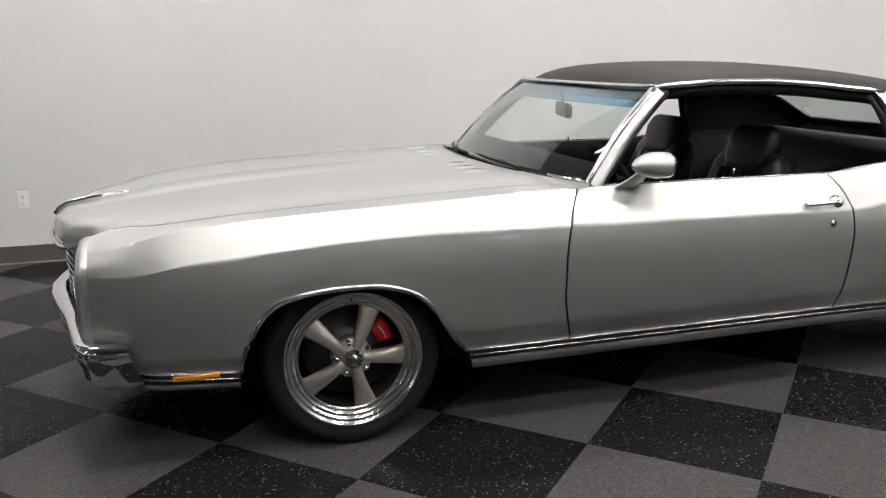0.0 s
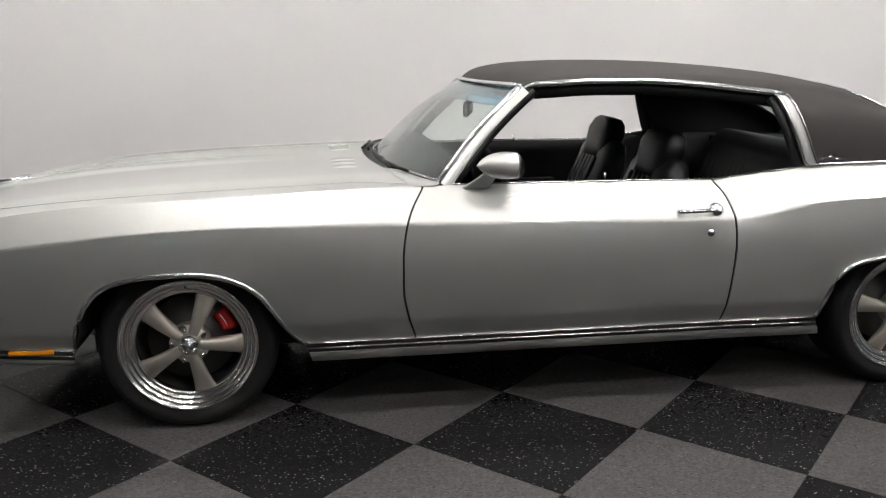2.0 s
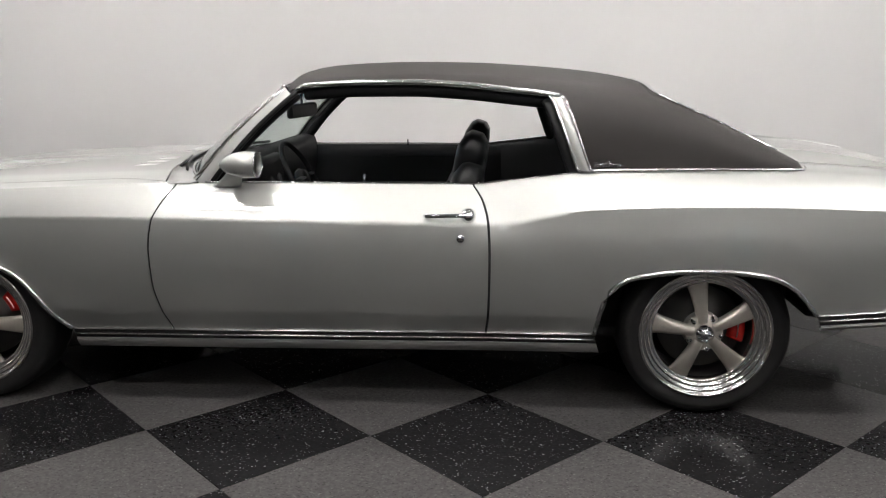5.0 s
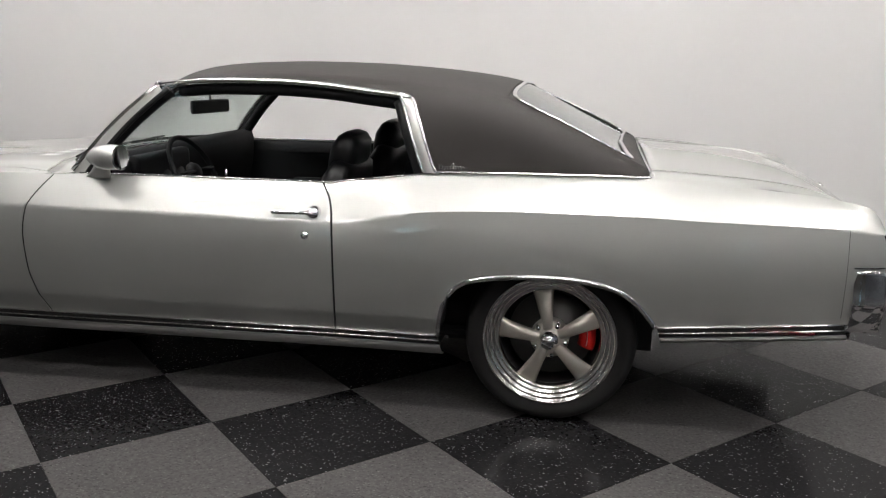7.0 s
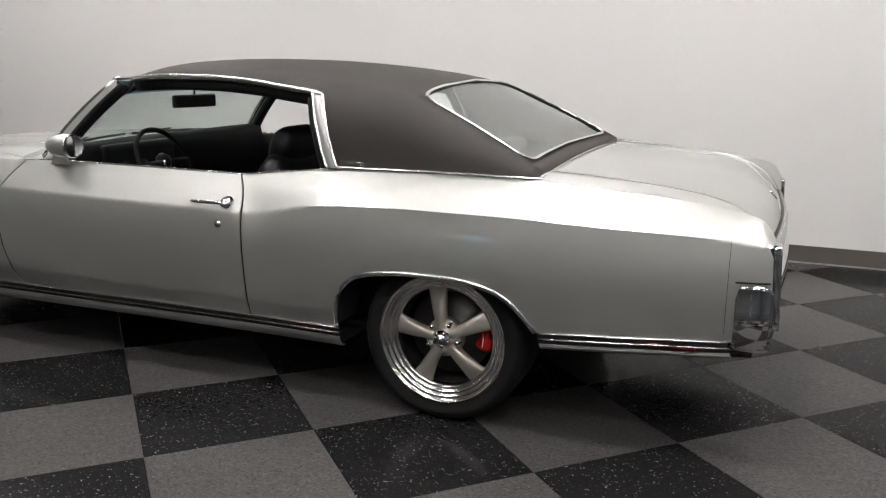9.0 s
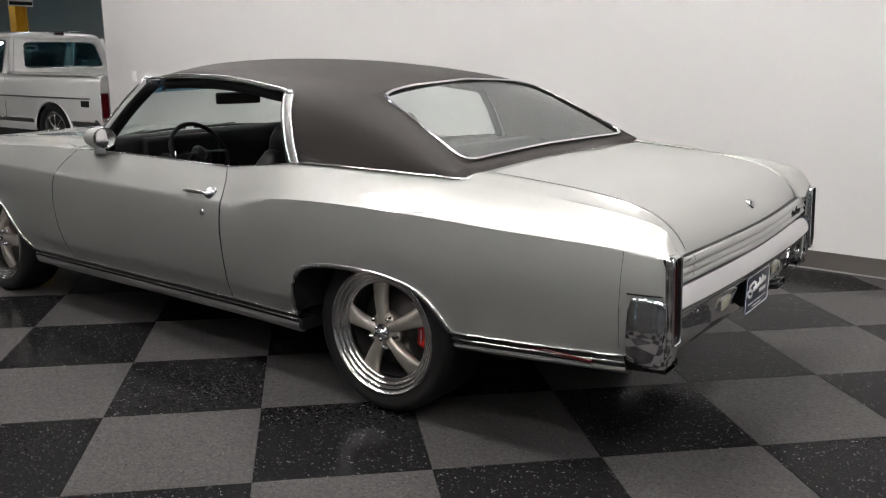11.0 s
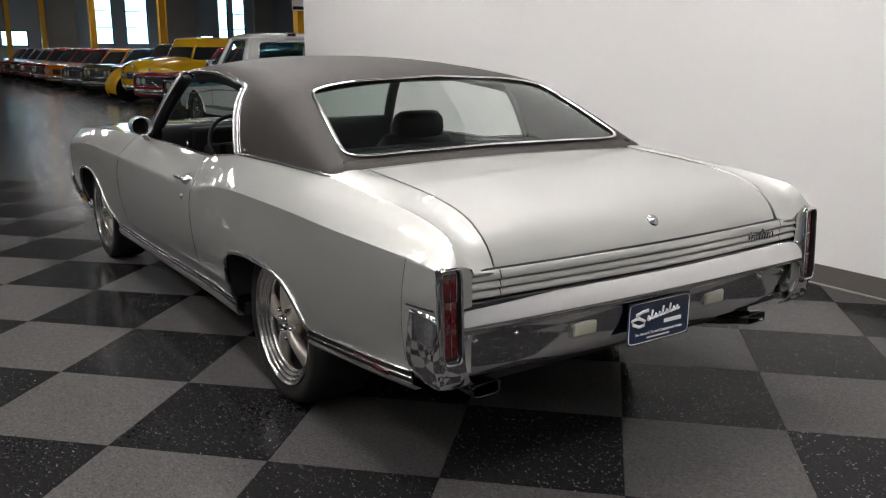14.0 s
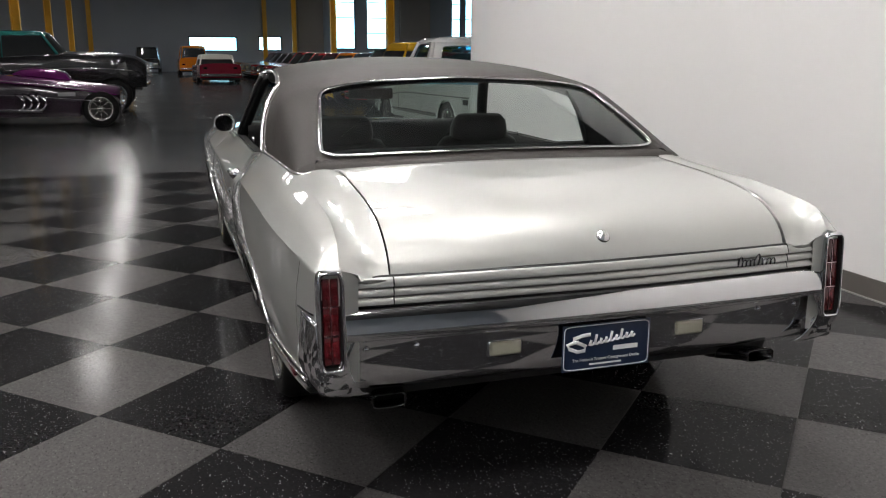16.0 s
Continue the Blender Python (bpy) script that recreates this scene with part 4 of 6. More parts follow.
def bumper_end():
    path = [(4.118, -0.80, 0.60, 0.43), (4.118, -0.83, 0.532, 0.43), (4.117, -0.862, 0.526, 0.428), (4.114, -0.882, 0.53, 0.428), (4.108, -0.897, 0.66, 0.43), (4.096, -0.908, 0.672, 0.432), (4.07, -0.917, 0.676, 0.436), (4.03, -0.922, 0.677, 0.44), (4.0, -0.924, 0.676, 0.444), (3.99, -0.921, 0.67, 0.449)]
    rows = []
    for x, y, z1, z0 in path:
        row = []
        for s in (0, 0.08, 0.2, 0.35, 0.5, 0.65, 0.8, 0.94, 0.985, 1.0):
            z = lerp(z0, z1, s)
            inn = 0.05 * max(0, (0.53 - z) / 0.1) ** 1.5 + (0.012 if s in (0, 1.0) else 0) + 0.012 * max(0, (z - 0.56) / 0.12)
            row.append((x - inn * 0.6 * (1 if x > 4.07 else 0.2), y + inn, z))
        rows.append(row)
    return grid(rows)


both(lambda: tube([(3.962, -side_y(3.962, z) - 0.0003, z) for z in (0.50, 0.56, 0.62, 0.68, 0.74, 0.79, 0.812)], 0.0016, 0.0016, 5), "panel_seam", DARK, coupe)
both(lambda: tube([(x, -side_y(min(x, 4.095), 0.684) - 0.002, 0.684) for x in (3.985, 4.02, 4.05, 4.075, 4.09)], 0.006, 0.006, 6), "bumper_gap", BLACK, bumper)
both(lambda: box((4.0, -0.885, 0.44), (4.108, -0.785, 0.529), 0.025), "lamp_shelf", CHROME, bumper)
both(lambda: box((4.0, -0.81, 0.44), (4.095, -0.792, 0.672), 0.008), "bumper_cheek", CHROME, bumper)
both(bumper_end, "bumper_end", CHROME, bumper, "wrapped chrome bumper end", thick=0.004)
for y in (-0.33, 0.30):
    rl = part("reverse_lamp", box((4.08, y - 0.056, 0.508), (4.112, y + 0.056, 0.564), 0.012), CHROME, bumper, "reversing lamp set into the bumper")
    part("lens", box((4.105, y - 0.05, 0.514), (4.118, y + 0.05, 0.558), 0.008), CLEARLENS, rl, "milky ribbed lens")
for y in (-0.60, 0.57, -0.745, 0.72):
    part("bumper_bolt", lathe([(0, 0.005), (0.005, 0.004), (0.008, 0.0)], 14, "x", (4.0885 + 0.03 * (1 - (y / 0.8) ** 2), y, 0.569)), CHROME, bumper)
plate = part("show_plate", box((4.1250, -0.152, 0.440), (4.1290, 0.148, 0.588), 0.0015), PLATE_BLUE, coupe, "dark blue show plate with white script shapes and bars")
ring = []
for k in range(64):
    g = 2 * math.pi * k / 64
    c, s = math.cos(g), math.sin(g)
    ring.append((4.1295, -0.002 + 0.145 * math.copysign(abs(c) ** 0.15, c), 0.514 + 0.069 * math.copysign(abs(s) ** 0.15, s)))
part("plate_border", tube(ring, 0.003, 0.003, 5, True), WHITEINK, plate)
part("plate_script", tube([(4.1310, -0.135 + 0.03 * c, 0.523 + 0.02 * s) for c, s in ((2.5, 1.6), (1.6, 1.5), (0.6, 1.1), (0.5, 0.7), (1.3, 0.3), (2.0, -0.2), (1.9, -0.9), (1.1, -1.0), (0.2, -0.4), (-0.1, 0.2), (0.6, 0.5), (1.2, 0.55))], 0.004, 0.013, 6, up_hint=(0, 0, 1)), WHITEINK, plate, "white swash stroke")
for k in range(9):
    y = -0.062 + 0.0175 * k
    z = 0.519 + 0.0019 * k
    part("plate_script", tube([(4.1310, y, z), (4.1310, y + 0.006, z + (0.032 if k in (1, 4, 6) else 0.017))], 0.009, 0.006, 5, up_hint=(1, 0, 0)), WHITEINK, plate)
    part("plate_script", tube([(4.1310, y + 0.001, z + 0.003), (4.1310, y + 0.009, z + 0.001), (4.1310, y + 0.016, z + 0.008)], 0.007, 0.006, 5, up_hint=(1, 0, 0)), WHITEINK, plate)
for y0, y1, z0, z1 in ((0.02, 0.105, 0.497, 0.511), (-0.06, 0.05, 0.456, 0.461)):
    part("plate_bar", box((4.1292, y0, z0), (4.1305, y1, z1)), WHITEINK, plate, smooth=False)
fc = bpy.data.curves.new("plate_text", "FONT")
fc.body = "The Nation's Trusted Consignment Dealer"
fc.size, fc.align_x, fc.extrude = 0.0135, "CENTER", 0.0004
fo = new("plate_text", fc)
fm = bpy.data.meshes.new_from_object(fo)
bpy.data.objects.remove(fo)
wide = max(v.co.x for v in fm.vertices) - min(v.co.x for v in fm.vertices)
for v in fm.vertices:
    v.co = Vector((4.1298 + v.co.z, -0.002 + v.co.x * 0.232 / wide, 0.4705 + v.co.y))
fm.materials.append(WHITEINK)
fo = new("plate_text", fm)
fo.parent = plate
part("plate_bracket", box((4.0750, -0.10, 0.46), (4.1250, 0.10, 0.57), 0.005), BLACK, plate, smooth=False)
for y, dy, back, drop in ((-0.65, -0.02, -0.012, 0.012), (0.585, 0.045, 0.0, 0.014)):
    def ring(x, yy, z, f):
        return [(x, yy + 0.052 * f * math.copysign(abs(math.cos(2 * math.pi * k / 24)) ** 0.4, math.cos(2 * math.pi * k / 24)), z + 0.021 * f * math.copysign(abs(math.sin(2 * math.pi * k / 24)) ** 0.4, math.sin(2 * math.pi * k / 24))) for k in range(25)]
    ex = part("exhaust_tip", weld(grid([ring(3.72, y - dy, 0.345, 0.9), ring(3.92, y - dy * 0.4, 0.375 - drop, 0.95), ring(4.03 + back, y + dy * 0.8, 0.396 - drop, 1.0), ring(4.062 + back, y + dy, 0.400 - drop, 1.03), ring(4.065 + back, y + dy, 0.400 - drop, 0.97), ring(4.060 + back, y + dy, 0.400 - drop, 0.88), ring(3.95, y - dy * 0.3, 0.378 - drop, 0.85)])), BLACKCHROME, coupe, "dark flat oval exhaust tip")
    part("bore", grid([ring(3.955, y - dy * 0.3, 0.379 - drop, 0.84), ring(3.955, y - dy * 0.3, 0.379 - drop, 0.02)]), DARK, ex)


# ---- nose: lamps, grille, bumper ----
def nacelle():
    x0 = -0.866
    zc, zt = crease_z(x0), top_z(x0)
    out = [(side_y(x0, z), z) for z in span(0.40, zc, 9)[:-1] + span(zc, zt, 9)]
    out += [(y, deck_z(x0, y)) for y in (0.69, 0.65, 0.61)] + [(0.54, zt - 0.01)] + [(0.532, z) for z in span(0.72, 0.42, 8)] + [(0.545, 0.402)] + [(y, 0.40) for y in span(0.58, 0.76, 5)]
    out.append(out[0])
    cy, cz = 0.64, 0.575
    rows = []
    for x, f in ((x0, 0.0), (x0 - 0.018, 0.04), (x0 - 0.034, 0.14), (x0 - 0.042, 0.32), (x0 - 0.044, 0.6), (x0 - 0.036, 0.9), (x0 - 0.026, 1.0)):
        ring = []
        for y, z in out:
            g = math.atan2(z - cz, y - cy)
            ring.append((x, -lerp(y, cy + 0.112 * math.cos(g), f), lerp(z, cz + 0.112 * math.sin(g), f)))
        rows.append(ring)
    return weld(grid(rows))


both(nacelle, "lamp_nacelle", PAINT, coupe, "silver headlamp housing")
for s in (-1, 1):
    hl = part("headlamp", lathe([(0.0, -0.921), (0.05, -0.918), (0.085, -0.908), (0.092, -0.901)], 32, "x", (0, 0.64 * s, 0.575)), CLEARLENS, coupe, "round headlamp")
    part("bezel", lathe([(0.092, -0.901), (0.096, -0.918), (0.106, -0.922), (0.114, -0.911), (0.116, -0.89)], 32, "x", (0, 0.64 * s, 0.575)), CHROME, hl, "chrome headlamp ring")


def grille_x(y):
    return -1.02 + 0.13 * (abs(y) / 0.5) ** 1.2


part("grille_back", grid([[(grille_x(y) + 0.05, y, 0.46), (grille_x(y) + 0.04, y, 0.735)] for y in span(-0.53, 0.53, 15)]), BLACK, coupe, thick=0.003)
for i in range(8):
    z = 0.48 + 0.03 * i
    part("grille_bar", tube([(grille_x(y), y, z) for y in span(-0.5, 0.5, 19)], 0.008, 0.006, 6), CHROME, coupe)
for i in range(25):
    y = -0.48 + 0.04 * i
    part("grille_bar", tube([(grille_x(y) + 0.004, y, 0.47), (grille_x(y) - 0.004, y, 0.705)], 0.005, 0.005, 5), CHROME, coupe)
part("grille_surround", tube([(grille_x(y) - 0.004, y, 0.712) for y in span(-0.51, 0.51, 21)] + [(grille_x(y) - 0.004, y, 0.462) for y in span(0.51, -0.51, 21)], 0.018, 0.018, 8, True), CHROME, coupe, "chrome grille surround")
path = [(-1.085, 0.0), (-1.07, 0.15), (-1.03, 0.32), (-0.985, 0.5), (-0.955, 0.66), (-0.935, 0.77), (-0.915, 0.845), (-0.88, 0.888), (-0.845, 0.901), (-0.80, 0.908), (-0.765, 0.908)]
path = [(x, -y) for x, y in reversed(path)] + path[1:]
rows = []
for i, (x, y) in enumerate(path):
    a, b = path[max(0, i - 1)], path[min(len(path) - 1, i + 1)]
    t = Vector((b[0] - a[0], b[1] - a[1])).normalized()
    nrm = Vector((-t.y, t.x))
    drop = 0.014 * sstep(0.6, 0.9, abs(y))
    sweep = 0.055 * sstep(-0.87, -0.77, x)
    low = 0.335 - 0.03 * sstep(0.8, 0.9, abs(y))
    rows.append([Vector((x - nrm.x * o * -1 + sweep * (0.49 - z) / 0.17, y - nrm.y * o * -1, z)) for o, z in ((-0.05, 0.49 - drop), (-0.015, 0.495 - drop), (0.0, 0.485 - drop), (0.004, 0.455 - drop), (0.0, 0.43 - drop), (-0.012, 0.41 - drop), (-0.02, lerp(low, 0.41, 0.4)), (-0.045, low + 0.01), (-0.075, low))])
part("front_bumper", grid(rows), CHROME, coupe, "chrome front bumper wrapping round the corners", thick=0.004)
part("front_valance", grid([[(-0.93 + 0.10 * (y / 0.85) ** 2, y, 0.40), (-0.9 + 0.10 * (y / 0.85) ** 2, y, 0.28)] for y in span(-0.84, 0.84, 15)]), PAINT, coupe, thick=0.004)

# ---- floor pan and inner shell ----
part("floor_pan", box((-0.76, -0.78, 0.29), (-0.42, 0.78, 0.38), 0.02), DARK, coupe, smooth=False)
part("floor_pan", box((-0.42, -0.47, 0.20), (0.46, 0.47, 0.40), 0.02), DARK, coupe, smooth=False)
part("floor_pan", box((0.45, -0.845, 0.235), (2.5, 0.845, 0.30), 0.02), DARK, coupe, smooth=False)
part("floor_pan", box((2.5, -0.47, 0.26), (3.36, 0.47, 0.42), 0.02), DARK, coupe, smooth=False)
part("floor_pan", box((3.36, -0.74, 0.36), (3.96, 0.74, 0.46), 0.03), DARK, coupe, smooth=False)
part("bulkhead", box((0.76, -0.80, 0.29), (0.80, 0.80, 0.91)), DARK, coupe, smooth=False)
part("axle", tube([(2.946, -0.6, 0.33), (2.946, 0.6, 0.33)], 0.09, sides=12), DARK, coupe)


# ---- wheels ----
def wheel(x, sign, outer, width, turn, caliper):
    """A five-spoke road wheel; outer is the half-track of its face."""
    w = part("wheel", lathe([(0.252, 0.005), (0.262, 0.0), (0.272, -0.002), (0.290, -0.006), (0.308, -0.002), (0.320, 0.014), (0.328, 0.032), (0.3305, 0.05), (0.3305, width - 0.04), (0.322, width - 0.014), (0.30, width), (0.25, width)], 72), RUBBER, coupe, "wide low tyre on a five-spoke wheel")
    w.matrix_basis = pose(x, -outer * 1.0, 0.3295) if sign < 0 else pose(x, outer, 0.3295, 0, 0, 180)
    lip = [(0.254, 0.014), (0.258, 0.004), (0.256, -0.003), (0.249, -0.004)]
    r, d = 0.247, -0.002
    for k in range(3):
        lip += [(r, d), (r - 0.0025, d + 0.007), (r - 0.009, d + 0.0105), (r - 0.0145, d + 0.0105)]
        r, d = r - 0.0155, d + 0.0105
    part("rim", lathe(lip + [(0.196, 0.034), (0.193, 0.044), (0.192, 0.06)], 72), LIP, w, "polished stepped rim lip")
    part("barrel", lathe([(0.192, 0.058), (0.196, 0.08), (0.2, width - 0.02)], 48), IRON, w)
    hubp = part("hub", lathe([(0.0, 0.012), (0.03, 0.012), (0.038, 0.020), (0.068, 0.024), (0.074, 0.032), (0.076, 0.07), (0.0, 0.075)], 40), ALLOY, w, "cast wheel centre")
    part("cap", lathe([(0.0, -0.012), (0.010, -0.011), (0.013, -0.006), (0.019, -0.006), (0.021, -0.001), (0.024, 0.0), (0.026, 0.006), (0.033, 0.008), (0.035, 0.016)], 28), CHROME, hubp, "chrome centre cap")
    for k in range(5):
        g = radians(turn + 36 + 72 * k)
        part("cap_lobe", lathe([(0.0, -0.006), (0.006, -0.004), (0.0085, 0.004), (0.009, 0.014)], 10, "y", (0.027 * math.cos(g), 0, 0.027 * math.sin(g))), CHROME, hubp)
    for k in range(5):
        g = radians(turn + 72 * k)
        c, s = math.cos(g), math.sin(g)
        rows = []
        for r, hw, y0, dep in ((0.04, 0.021, 0.012, 0.05), (0.07, 0.0225, 0.009, 0.052), (0.10, 0.026, 0.010, 0.05), (0.13, 0.0305, 0.015, 0.046), (0.16, 0.035, 0.023, 0.04), (0.18, 0.039, 0.031, 0.032), (0.1955, 0.043, 0.039, 0.026)):
            row = []
            for q in range(13):
                a = 2 * math.pi * q / 12
                ca, sa = math.cos(a), math.sin(a)
                u, d = hw * math.copysign(abs(ca) ** 0.75, ca), -sa
                yy = y0 + dep * (0.5 - 0.5 * math.copysign(abs(d) ** 0.7, d)) if d > 0 else y0 + dep * (0.5 + 0.5 * abs(d) ** 0.9)
                row.append((r * c - u * s, yy, r * s + u * c))
            rows.append(row)
        part("spoke", weld(grid(rows)), ALLOY, w, "sandblasted tapered spoke")
        g2 = g + radians(36)
        part("lug_nut", lathe([(0.0, 0.004), (0.007, 0.006), (0.010, 0.012), (0.0105, 0.032), (0.015, 0.034)], 8, "y", (0.062 * math.cos(g2), 0, 0.062 * math.sin(g2))), CHROME, w)
    part("brake_disc", lathe([(0.0, 0.095), (0.075, 0.095), (0.085, 0.108), (0.165, 0.108), (0.165, 0.13), (0.0, 0.13)], 48), IRON, w, "drilled brake disc")
    a0 = radians(caliper)
    rows = []
    for i in range(9):
        g = a0 + radians(-16 + 32 * i / 8)
        cs = []
        for r, yy in ((0.118, 0.092), (0.132, 0.082), (0.155, 0.08), (0.172, 0.086), (0.177, 0.104), (0.175, 0.15), (0.112, 0.15), (0.11, 0.104), (0.118, 0.092)):
            cs.append((r * math.cos(g), yy, r * math.sin(g)))
        rows.append(cs)
    bm = weld(grid(rows))
    for r in (rows[0], rows[-1]):
        bm.faces.new([bm.verts.new(q) for q in r[:-1]])
    cal = part("brake_caliper", weld(bm), RED, w, "bright red brake caliper")
    part("caliper_mark", tube([(0.144 * math.cos(a0 + radians(d)), 0.079, 0.144 * math.sin(a0 + radians(d))) for d in (-11, -5, 0, 5, 11)], 0.012, 0.003, 6), WHITEINK, cal)
    part("wheel_back", lathe([(0.0, width - 0.03), (0.206, width - 0.03)], 32), DARK, w)
    part("valve_stem", tube([(0.0, 0.03, 0.226), (0.0, 0.012, 0.222)], 0.007, sides=6), BLACK, w)
    return w


wheel(0.0, -1, 0.868, 0.225, -4, 29)
wheel(0.0, 1, 0.868, 0.225, -4, 29)
wheel(2.945, -1, 0.862, 0.275, 27, -3)
wheel(2.945, 1, 0.862, 0.275, 27, -3)

# ---- door furniture ----
for sgn, door in ((-1, doors[0]), (1, doors[1])):
    def side(bm):
        return bm if sgn < 0 else flip(bm)
    hy = -side_y(1.95, 0.80)
    h = part("door_handle", side(tube([(1.868, hy - 0.008, 0.798), (1.875, hy - 0.02, 0.798), (1.93, hy - 0.027, 0.800), (2.0, hy - 0.026, 0.802), (2.04, hy - 0.022, 0.799)], 0.016, 0.016, 10)), CHROME, door, "chrome pull handle")
    part("button", side(lathe([(0.0, -0.032), (0.010, -0.031), (0.014, -0.025), (0.022, -0.02), (0.028, -0.006), (0.031, 0.01)], 20, "y", (2.032, hy, 0.796))), CHROME, h)
    part("door_lock", side(lathe([(0.0, -0.008), (0.006, -0.008), (0.009, -0.005), (0.014, -0.004), (0.016, 0.004)], 20, "y", (2.003, -side_y(2.0, 0.714), 0.714))), CHROME, door, "round chrome door lock")
    if sgn < 0:
        hy0, hz0 = -0.892, 0.986

        def head_ring(x, f, n=32):
            return [(x, hy0 + 0.062 * f * math.copysign(abs(math.cos(2 * math.pi * k / n)) ** 0.92, math.cos(2 * math.pi * k / n)), hz0 + (0.051 * f - 0.006 * (1 - f)) * math.copysign(abs(math.sin(2 * math.pi * k / n)) ** 0.92, math.sin(2 * math.pi * k / n))) for k in range(n + 1)]
        rows = [head_ring(1.080 + 0.150 * a, (1 - (1 - min(1, a / 0.72)) ** 2.0) ** 0.62 - 0.06 * max(0, (a - 0.72) / 0.28) ** 2) for a in span(0, 1, 17)]
        mm = part("door_mirror", side(weld(grid(rows))), PAINT, door, "silver bullet-shaped door mirror on a sloped foot")
        rows = []
        for fx, fy, fz, hl, ht in ((1.088, -0.832, 0.895, 0.058, 0.016), (1.098, -0.838, 0.906, 0.05, 0.015), (1.122, -0.862, 0.934, 0.038, 0.016), (1.148, -0.885, 0.965, 0.032, 0.02)):
            rows.append([(fx + hl * math.cos(2 * math.pi * k / 20), fy + ht * math.sin(2 * math.pi * k / 20), fz) for k in range(21)])
        part("mirror_foot", side(weld(grid(rows))), PAINT, mm)
        ring = head_ring(1.231, 0.93)[:-1]
        part("mirror_rim", side(tube(ring, 0.006, 0.008, 6, True)), STAINLESS, mm)
        bm = bmesh.new()
        bm.faces.new([bm.verts.new((1.229 - 0.05 * (p[2] - hz0) - 0.34 * (p[1] - hy0), p[1], p[2])) for p in ring])
        part("mirror_glass", side(bm), CHROME, mm, "mirror glass", smooth=False)
    part("lock_button", side(tube([(1.62, -0.775, 0.90), (1.62, -0.775, 0.935)], 0.009, sides=8)), CHROME, door)
    part("door_card", side(grid([[(x, -0.765, 0.30), (x, -0.755, 0.5), (x, -0.72, 0.62), (x, -0.735, 0.72), (x, -0.755, 0.84), (x, -0.765, 0.895), (x, -top_y(x) + 0.006, top_z(x) - 0.004)] for x in span(0.9, 2.15, 12)])), TRIMBLK, door, "black padded door lining", thick=0.004)
    part("card_trim", side(tube([(1.31, -0.7505, 0.806), (1.31, -0.7505, 0.839), (1.88, -0.7505, 0.839), (1.88, -0.7505, 0.806)], 0.0016, 0.0016, 5, True)), BLACKCHROME, door, "thin bright moulding on the lining")
    part("armrest", side(box((1.35, -0.76, 0.64), (1.85, -0.69, 0.70), 0.02)), TRIMBLK, door)
    part("quarter_lining", side(grid([[(x, -0.72, 0.30), (x, -0.72, 0.6), (x, -0.745, 0.9), (x, -top_y(x) + 0.006, top_z(x) - 0.004)] for x in span(2.15, 3.2, 10)])), TRIMBLK, coupe, thick=0.004)

# ---- cabin ----
part("carpet", box((0.8, -0.78, 0.30), (2.75, 0.78, 0.325)), TRIMBLK, coupe, smooth=False)
part("tunnel", box((0.85, -0.12, 0.325), (2.4, 0.12, 0.5), 0.04), TRIMBLK, coupe)
dash = part("dashboard", grid([[(0.80 + 0.15 * (y / 0.75) ** 2, y, 0.918 - 0.012 * (y / 0.75) ** 2), (0.90 + 0.07 * (y / 0.75) ** 2, y, 0.943), (0.98 + 0.02 * (y / 0.75) ** 2, y, 0.966), (1.05, y, 0.972), (1.09, y, 0.955), (1.10, y, 0.92), (1.095, y, 0.83), (1.08, y, 0.72), (1.06, y, 0.60), (1.0, y, 0.55)] for y in span(-0.75, 0.75, 17)]), TRIMBLK, coupe, "black padded dashboard", thick=0.006)
part("instrument_hood", box((1.05, -0.60, 0.76), (1.13, -0.10, 0.955), 0.03), TRIMBLK, dash)
for y in (-0.48, -0.35, -0.22):
    part("gauge", lathe([(0.0, 1.135), (0.045, 1.135), (0.05, 1.128)], 20, "x", (0, y, 0.82)), BLACK, dash)
sw = Matrix.Translation((1.28, -0.37, 0.868)) @ Matrix.Rotation(radians(-28), 4, "Y")
bm = tube([sw @ Vector((0, 0.17 * math.cos(2 * math.pi * k / 48), 0.17 * math.sin(2 * math.pi * k / 48))) for k in range(48)], 0.024, 0.024, 8, True)
wheel_rim = part("steering_wheel", bm, TRIMBLK, coupe, "black steering wheel")
for g in (0, 180, 270):
    part("wheel_spoke", tube([sw @ Vector((0.01, 0.03 * math.cos(radians(g)), 0.03 * math.sin(radians(g)))), sw @ Vector((0, 0.165 * math.cos(radians(g)), 0.165 * math.sin(radians(g))))], 0.03, 0.012, 8), BLACK, wheel_rim)
bm = lathe([(0.0, 0.025), (0.03, 0.02), (0.045, 0.0), (0.04, -0.02)], 20, "x")
for v in bm.verts:
    v.co = sw @ v.co
part("wheel_boss", bm, BLACK, wheel_rim)
part("steering_column", tube([sw @ Vector((0, 0, 0)), (1.12, -0.36, 0.73)], 0.06, sides=12), TRIMBLK, wheel_rim)


def loft(sections, material, name, parent, label=""):
    """A padded form: sections of (centre, half-width, half-depth, tilt) with rounded outlines, capped."""
    rows = []
    for (cx, cy, cz), hw, hd, tilt in sections:
        m = Matrix.Translation((cx, cy, cz)) @ Matrix.Rotation(radians(tilt), 4, "Y")
        ring = []
        for k in range(29):
            g = 2 * math.pi * k / 28
            c, s = math.cos(g), math.sin(g)
            ring.append(m @ Vector((hd * math.copysign(abs(s) ** 0.6, s), hw * math.copysign(abs(c) ** 0.45, c), 0)))
        rows.append(ring)
    bm = grid(rows)
    for r in (rows[0], rows[-1]):
        bm.faces.new([bm.verts.new(q) for q in r[:-1]])
    return part(name, weld(bm), material, parent, label)


